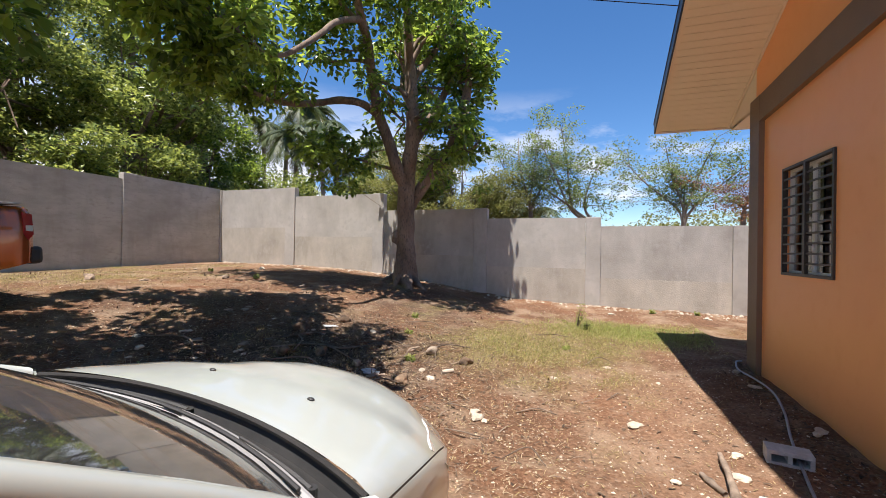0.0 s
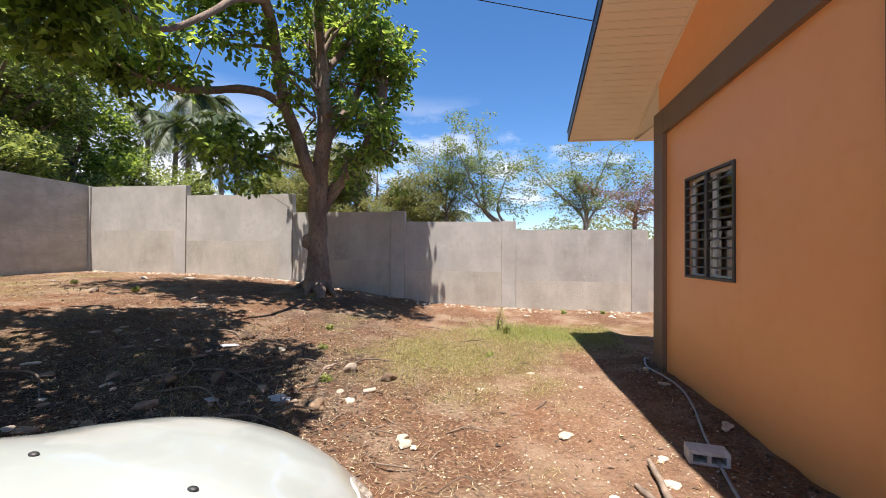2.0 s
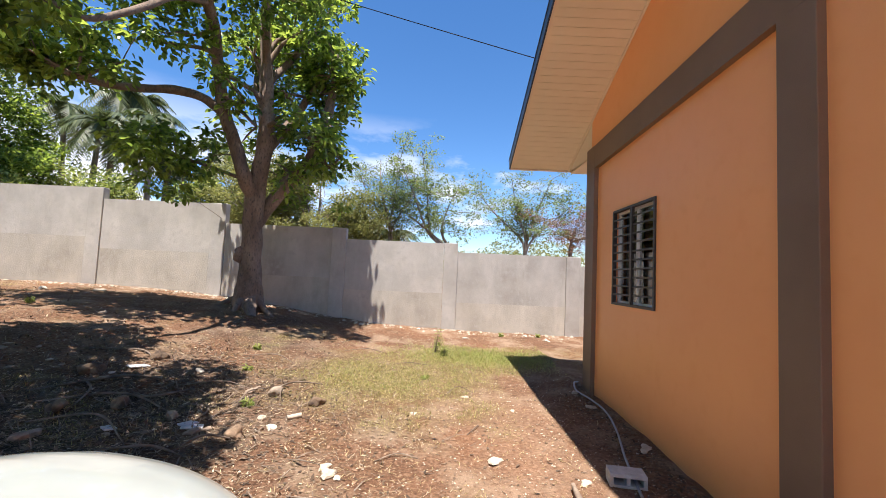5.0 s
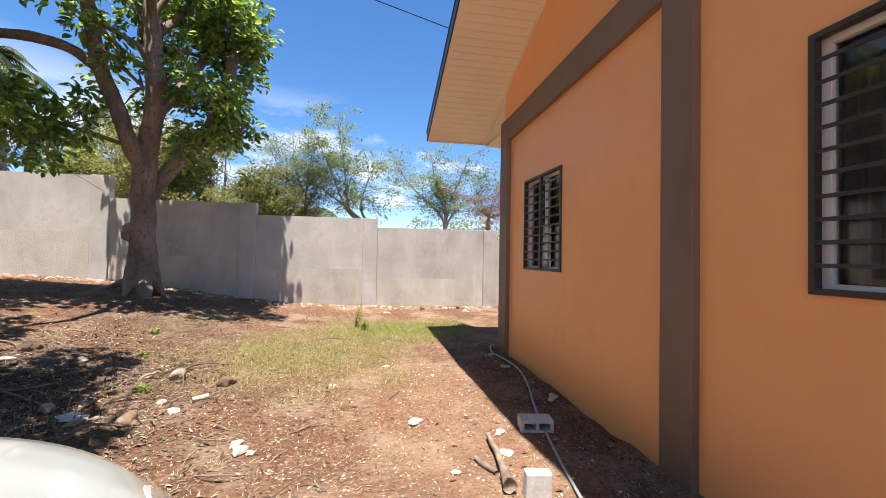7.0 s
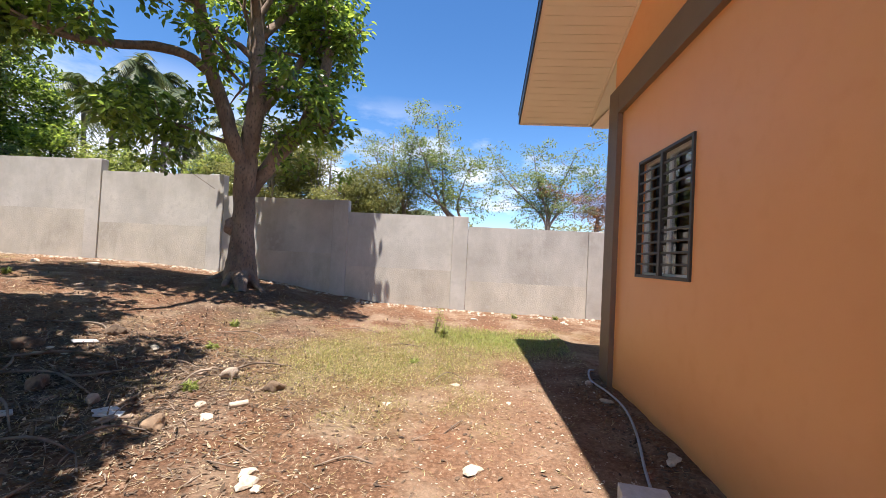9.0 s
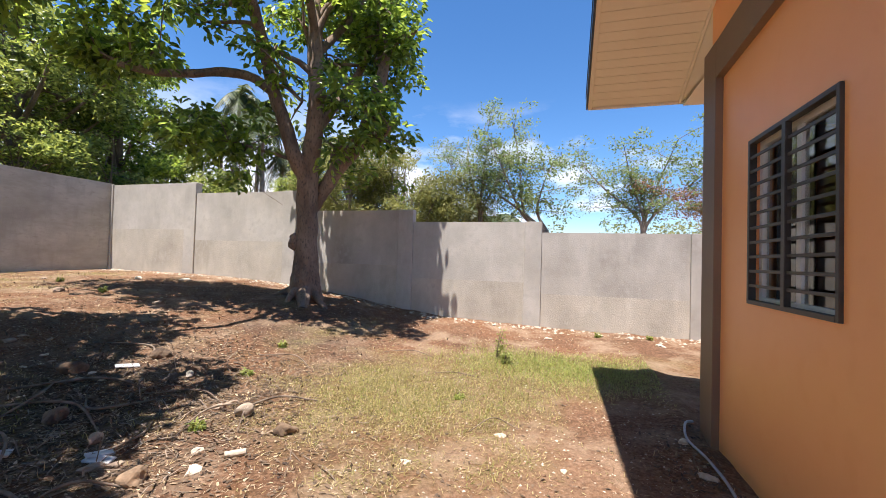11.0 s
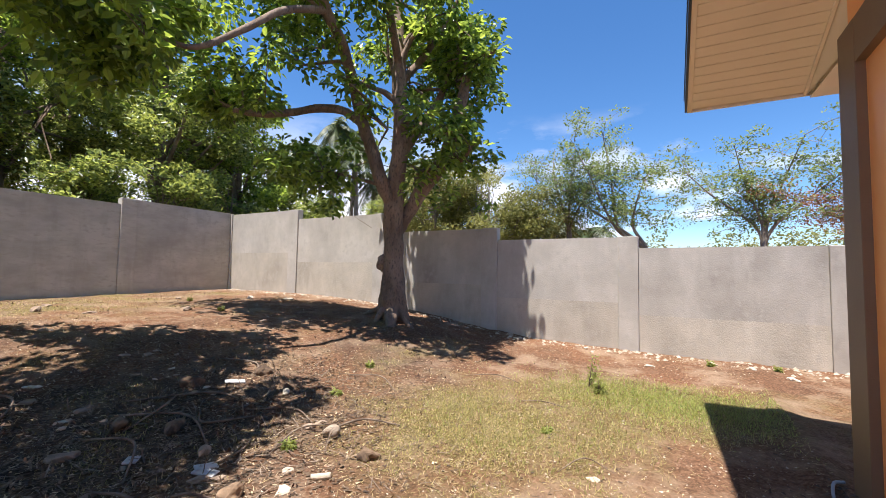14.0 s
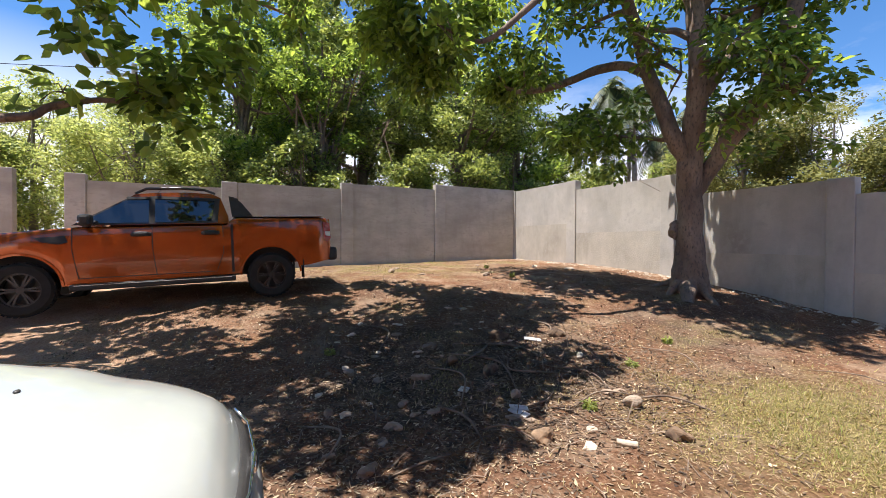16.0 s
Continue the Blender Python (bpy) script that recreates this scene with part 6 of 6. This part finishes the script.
for i, (x, y, s, kind) in enumerate([
        (-0.69, 4.30, (.075, .065, .04), 0), (-0.75, 4.40, (.05, .06, .04), 0), (-0.60, 4.24, (.035, .03, .025), 0),
        (0.79, 4.76, (.085, .065, .035), 0), (0.98, 3.75, (.045, .035, .025), 0), (1.54, 4.42, (.06, .05, .03), 0), (1.45, 3.95, (.07, .05, .03), 0),
        (2.38, 5.06, (.10, .055, .03), 0), (2.30, 6.4, (.07, .05, .03), 0), (2.28, 7.05, (.08, .05, .04), 0), (-0.07, 5.84, (.045, .04, .03), 0), (1.19, 6.14, (.03, .03, .025), 0), (0.59, 6.64, (.06, .04, .025), 0),
        (-1.52, 5.13, (.075, .05, .03), 0), (-2.47, 3.76, (.075, .065, .045), 1), (-2.6, 5.15, (.075, .07, .055), 1), (-2.15, 6.0, (.055, .045, .04), 1), (-3.1, 6.5, (.11, .05, .03), 0),
        (-1.72, 5.35, (.04, .04, .03), 0), (-2.9, 4.0, (.09, .06, .035), 1), (-3.4, 4.4, (.11, .08, .05), 1), (-3.0, 3.3, (.08, .06, .04), 1), (-2.3, 3.2, (.06, .05, .03), 1), (-3.9, 3.7, (.10, .07, .05), 1), (-4.3, 4.9, (.08, .06, .04), 1),
        (-9.85, 6.2, (.12, .11, .09), 1), (-8.9, 6.7, (.17, .09, .06), 1), (-10.6, 6.6, (.09, .08, .06), 1), (-8.2, 8.2, (.10, .08, .07), 1), (-7.5, 5.6, (.09, .07, .05), 1), (-9.3, 10.6, (.10, .08, .06), 0), (-8.4, 11.2, (.12, .07, .05), 0), (-10.5, 9.3, (.08, .07, .05), 1), (-6.2, 8.6, (.07, .05, .04), 1),
        (1.9, 12.2, (.09, .06, .05), 0), (2.5, 11.9, (.07, .05, .04), 0), (0.9, 11.4, (.12, .04, .03), 0), (-0.4, 12.3, (.06, .05, .04), 0), (-2.0, 12.35, (.07, .05, .03), 0), (-7.2, 12.3, (.08, .06, .04), 0), (-8.9, 12.2, (.11, .06, .05), 0), (3.0, 11.6, (.1, .07, .05), 0)]):
    stone("stone", "pale limestone lump lying on the soil" if kind == 0 else "brown earthy rock lying on the soil", x, y, s, i + 1, M_STONE if kind == 0 else M_ROCK)


for i in range(46):      # earthy stones in the shade of the west tree
    x, y = QR.uniform(-5.6, -1.9), QR.uniform(2.9, 6.4)
    s = QR.uniform(.03, .085)
    stone("stone", "flat grey-brown stone half sunk in the soil", x, y, (s, s * QR.uniform(.55, .9), s * QR.uniform(.3, .5)), 60 + i * 1.3, M_ROCK if i % 3 else M_STONE)


def build_block(name, at, label, w, d, h, cells):
    """A hollow block on its side: cells open through the front."""
    root = thing(name, label, "block", at)
    bm = bmesh.new()
    t = 0.032
    box(bm, -w / 2, w / 2, -d / 2, d / 2, h - t, h, 0.004)
    box(bm, -w / 2, w / 2, -d / 2, d / 2, 0, t, 0.004)
    n = cells + 1
    for i in range(n):
        x = -w / 2 + i * (w - t) / cells
        box(bm, x, x + t, -d / 2 + (0.006 if 0 < i < cells else 0.0), d / 2, t, h - t, 0.002)
    box(bm, -w / 2 + t, w / 2 - t, d / 2 - 0.02, d / 2 - 0.004, t, h - t)
    part("block_body", bm, M_BLOCK, root)
    return root


build_block("concrete_block", pose(1.92, 4.46, ground_z(1.92, 4.46) - 0.01, 0, 0, -10), "grey hollow concrete block resting over a pipe", 0.31, 0.18, 0.125, 2)
bm = boxes((-0.09, 0.09, -0.045, 0.045, 0, 0.195), bevel=0.012)
ob = tagged(mesh_ob("paving_block", bm, M_BLOCK), "white concrete block standing on end in the soil", "block")
ob.matrix_basis = pose(1.45, 3.34, ground_z(1.45, 3.34) - 0.02, 0, 2, -6)


def rod(name, label, category, pts, radii, material, sides=8, wob=0.2):
    bm = bmesh.new()
    c = curve_pts([(*p, r) for p, r in zip(pts, radii)], 6)
    tube(bm, [p[:3] for p in c], [p[3] for p in c], sides, wob, pts[0][0])
    return tagged(mesh_ob(name, bm, material, smooth=True), label, category)


def on(x, y, up=0.0):
    return (x, y, ground_z(x, y) + up)


rod("pipe", "grey flexible conduit pipe running along the house", "pipe", [on(1.66, 2.9, .02), on(1.79, 3.63, .02), on(1.93, 4.2, .03), on(2.11, 4.91, .03), on(2.27, 5.5, .03), on(2.36, 6.05, .03), on(2.36, 6.6, .03), on(2.31, 7.05, .03), on(2.37, 7.36, .03), on(2.46, 7.45, .03)], [.012] * 10, M_PIPE, 10, 0)
rod("log", "weathered grey-brown log lying on the path", "log", [on(1.39, 4.28, .05), on(1.36, 3.95, .045), on(1.31, 3.6, .05), on(1.28, 3.38, .06)], [.02, .025, .03, .05], M_TWIG, 12, 0.35)
rod("wood_scrap", "flat split piece of weathered wood", "wood", [on(1.18, 3.94, .02), on(1.22, 3.8, .02), on(1.27, 3.66, .02)], [.02, .028, .02], M_TWIG, 6, 0.3)
for i, (a, b, c, r) in enumerate([
        ((-1.81, 3.5), (-1.85, 3.8), (-1.9, 4.05), .012), ((-2.7, 4.3), (-2.3, 4.4), (-1.95, 4.38), .013), ((-2.12, 4.42), (-1.95, 4.6), (-1.74, 4.78), .012), ((-4.2, 5.2), (-3.7, 5.9), (-3.2, 6.0), .016),
        ((-3.9, 5.0), (-3.3, 5.4), (-2.6, 5.2), .014), ((-3.6, 4.6), (-3.1, 4.8), (-2.6, 4.5), .012), ((-3.0, 5.9), (-2.6, 6.2), (-2.2, 6.1), .010), ((-1.95, 6.0), (-1.75, 6.4), (-1.4, 6.6), .012), ((-2.0, 6.2), (-2.1, 5.8), (-2.05, 5.4), .008),
        ((-0.35, 4.6), (-0.15, 4.75), (0.05, 4.72), .007), ((-0.9, 3.9), (-0.7, 3.8), (-0.5, 3.9), .007), ((-0.3, 3.6), (-0.1, 3.7), (0.05, 3.6), .006), ((0.55, 5.3), (0.65, 5.45), (0.7, 5.6), .006), ((-1.1, 4.5), (-0.95, 4.4), (-0.8, 4.45), .006),
        ((0.3, 6.6), (0.5, 6.8), (0.75, 6.85), .006), ((-0.6, 8.2), (-0.3, 8.3), (0.1, 8.25), .007), ((-1.6, 8.8), (-1.2, 9.0), (-0.8, 8.95), .008), ((-3.0, 7.6), (-2.5, 7.7), (-2.1, 7.5), .009), ((-4.8, 6.6), (-4.2, 6.9), (-3.8, 6.6), .012), ((-5.5, 4.2), (-4.9, 4.5), (-4.4, 4.2), .012), ((-2.9, 3.0), (-2.5, 3.3), (-2.2, 3.1), .010), ((-1.3, 3.3), (-1.15, 3.5), (-1.0, 3.45), .006), ((-3.4, 5.6), (-3.0, 5.4), (-2.8, 5.9), .013), ((-4.0, 5.7), (-3.6, 5.3), (-3.5, 4.9), .012), ((-2.5, 5.6), (-2.3, 5.3), (-2.35, 4.9), .009)]):
    rod("branch", "dead fallen branch lying on the soil", "branch", [on(*a, r), on(*b, r + .02 + .03 * (i % 3)), on(*c, r)], [r * .6, r, r * .5], M_TWIG, 6)
bm = bmesh.new()
lumpy(bm, on(-1.83, 6.0, .05), (.082, .07, .06), 4.2, rough=0.45, sub=3)
tagged(mesh_ob("coconut", bm, M_HUSK, smooth=True), "dry grey coconut husk lying on the grass", "coconut")
for i, (x, y, s) in enumerate([(-1.27, 5.88, .085), (-1.77, 4.86, .10), (-3.85, 6.75, .13), (-3.2, 5.2, .1), (-4.1, 5.9, .12), (-3.6, 4.9, .1)]):
    bm = bmesh.new()
    lumpy(bm, on(x, y, s * .4), (s, s * .75, s * .6), 7.7 + i, rough=0.8, sub=3)
    tagged(mesh_ob("husk", bm, M_LITTER), "broken brown coconut husk on the soil", "husk")
rod("pipe_offcut", "short pale offcut of pipe on the grass", "pipe", [on(-1.44, 5.34, .024), on(-1.38, 5.39, .024), on(-1.31, 5.44, .024)], [.026, .027, .026], M_STONE, 12, .05)
for x, y, w, d, a in ((-2.25, 4.95, .10, .05, 20), (-2.32, 5.0, .09, .05, 70), (-3.8, 6.3, .12, .06, 60), (-2.9, 4.7, .09, .05, 140)):
    bm = boxes((-w, w, -d, d, 0, .018), bevel=0.006)
    ob = tagged(mesh_ob("scrap", bm, M_PLASTIC), "flat pale scrap of board on the soil", "scrap")
    ob.matrix_basis = pose(x, y, ground_z(x, y) + .01, 4, 6, a)


def weed(x, y, h, seed, label):
    rng = random.Random(seed)
    root = thing("weed", label, "plant")
    bm = bmesh.new()
    v, f = [], []
    for k in range(7):
        a = rng.uniform(0, 6.28)
        tip = Vector((x + math.cos(a) * h * .35 * rng.random(), y + math.sin(a) * h * .35 * rng.random(), ground_z(x, y) + h * rng.uniform(.4, 1)))
        b0 = Vector(on(x, y, -.01))
        tube(bm, [b0, (b0 + tip) / 2 + Vector((0, 0, .02)), tip], [.007, .005, .003], 5)
        for t in (.4, .6, .8, 1.0):
            leaf_cluster(v, f, b0.lerp(tip, t), .04, 5, .05, rng, 0.2, 0.4)
    part("stem", bm, M_TWIG, root)
    leaves_ob("leaves", v, f, M_LUSH, root)


weed(0.12, 9.4, 0.5, 1, "leafy green weed growing in the grass")
weed(0.30, 9.1, 0.25, 2, "low green weed in the grass")
for i, (x, y, h) in enumerate([(1.88, 12.1, .22), (2.9, 12.2, .18), (-2.6, 6.9, .14), (-2.0, 5.6, .12), (-7.6, 8.6, .2), (-9.8, 9.2, .2), (-3.0, 8.1, .12), (-4.6, 3.6, .14), (0.0, 7.4, .1)]):
    weed(x, y, h * 0.42, 5 + i, "small green weed sprouting from the soil")

# rubble and mortar droppings along the foot of the north wall
v, f = [], []
for _ in range(900):
    x, y = SR.uniform(-13, 4), 12.62 - abs(SR.normal(0, 0.22)) - (0.5 * SR.uniform() if x > 1 else 0)
    s = 0.012 + 0.05 * SR.uniform() ** 3
    k = len(v)
    z = ground_z(x, y)
    for i in range(4):
        t = 1.57 * i + SR.uniform(-.4, .4)
        v.append((x + s * math.cos(t), y + s * math.sin(t), z - .004))
    v.append((x, y, z + s * 0.7))
    f += [(k, k + 1, k + 4), (k + 1, k + 2, k + 4), (k + 2, k + 3, k + 4), (k + 3, k, k + 4)]
stuff_ob("rubble", v, f, M_STONE, "white mortar rubble along the foot of the wall", "rubble")

# ---- survey units to metres ----
for ob in [o for o in scene.objects if o.parent is None and o.type in {'MESH', 'EMPTY'}]:
    ob.matrix_basis = Matrix.Diagonal((SCALE, SCALE, SCALE, 1)) @ ob.matrix_basis
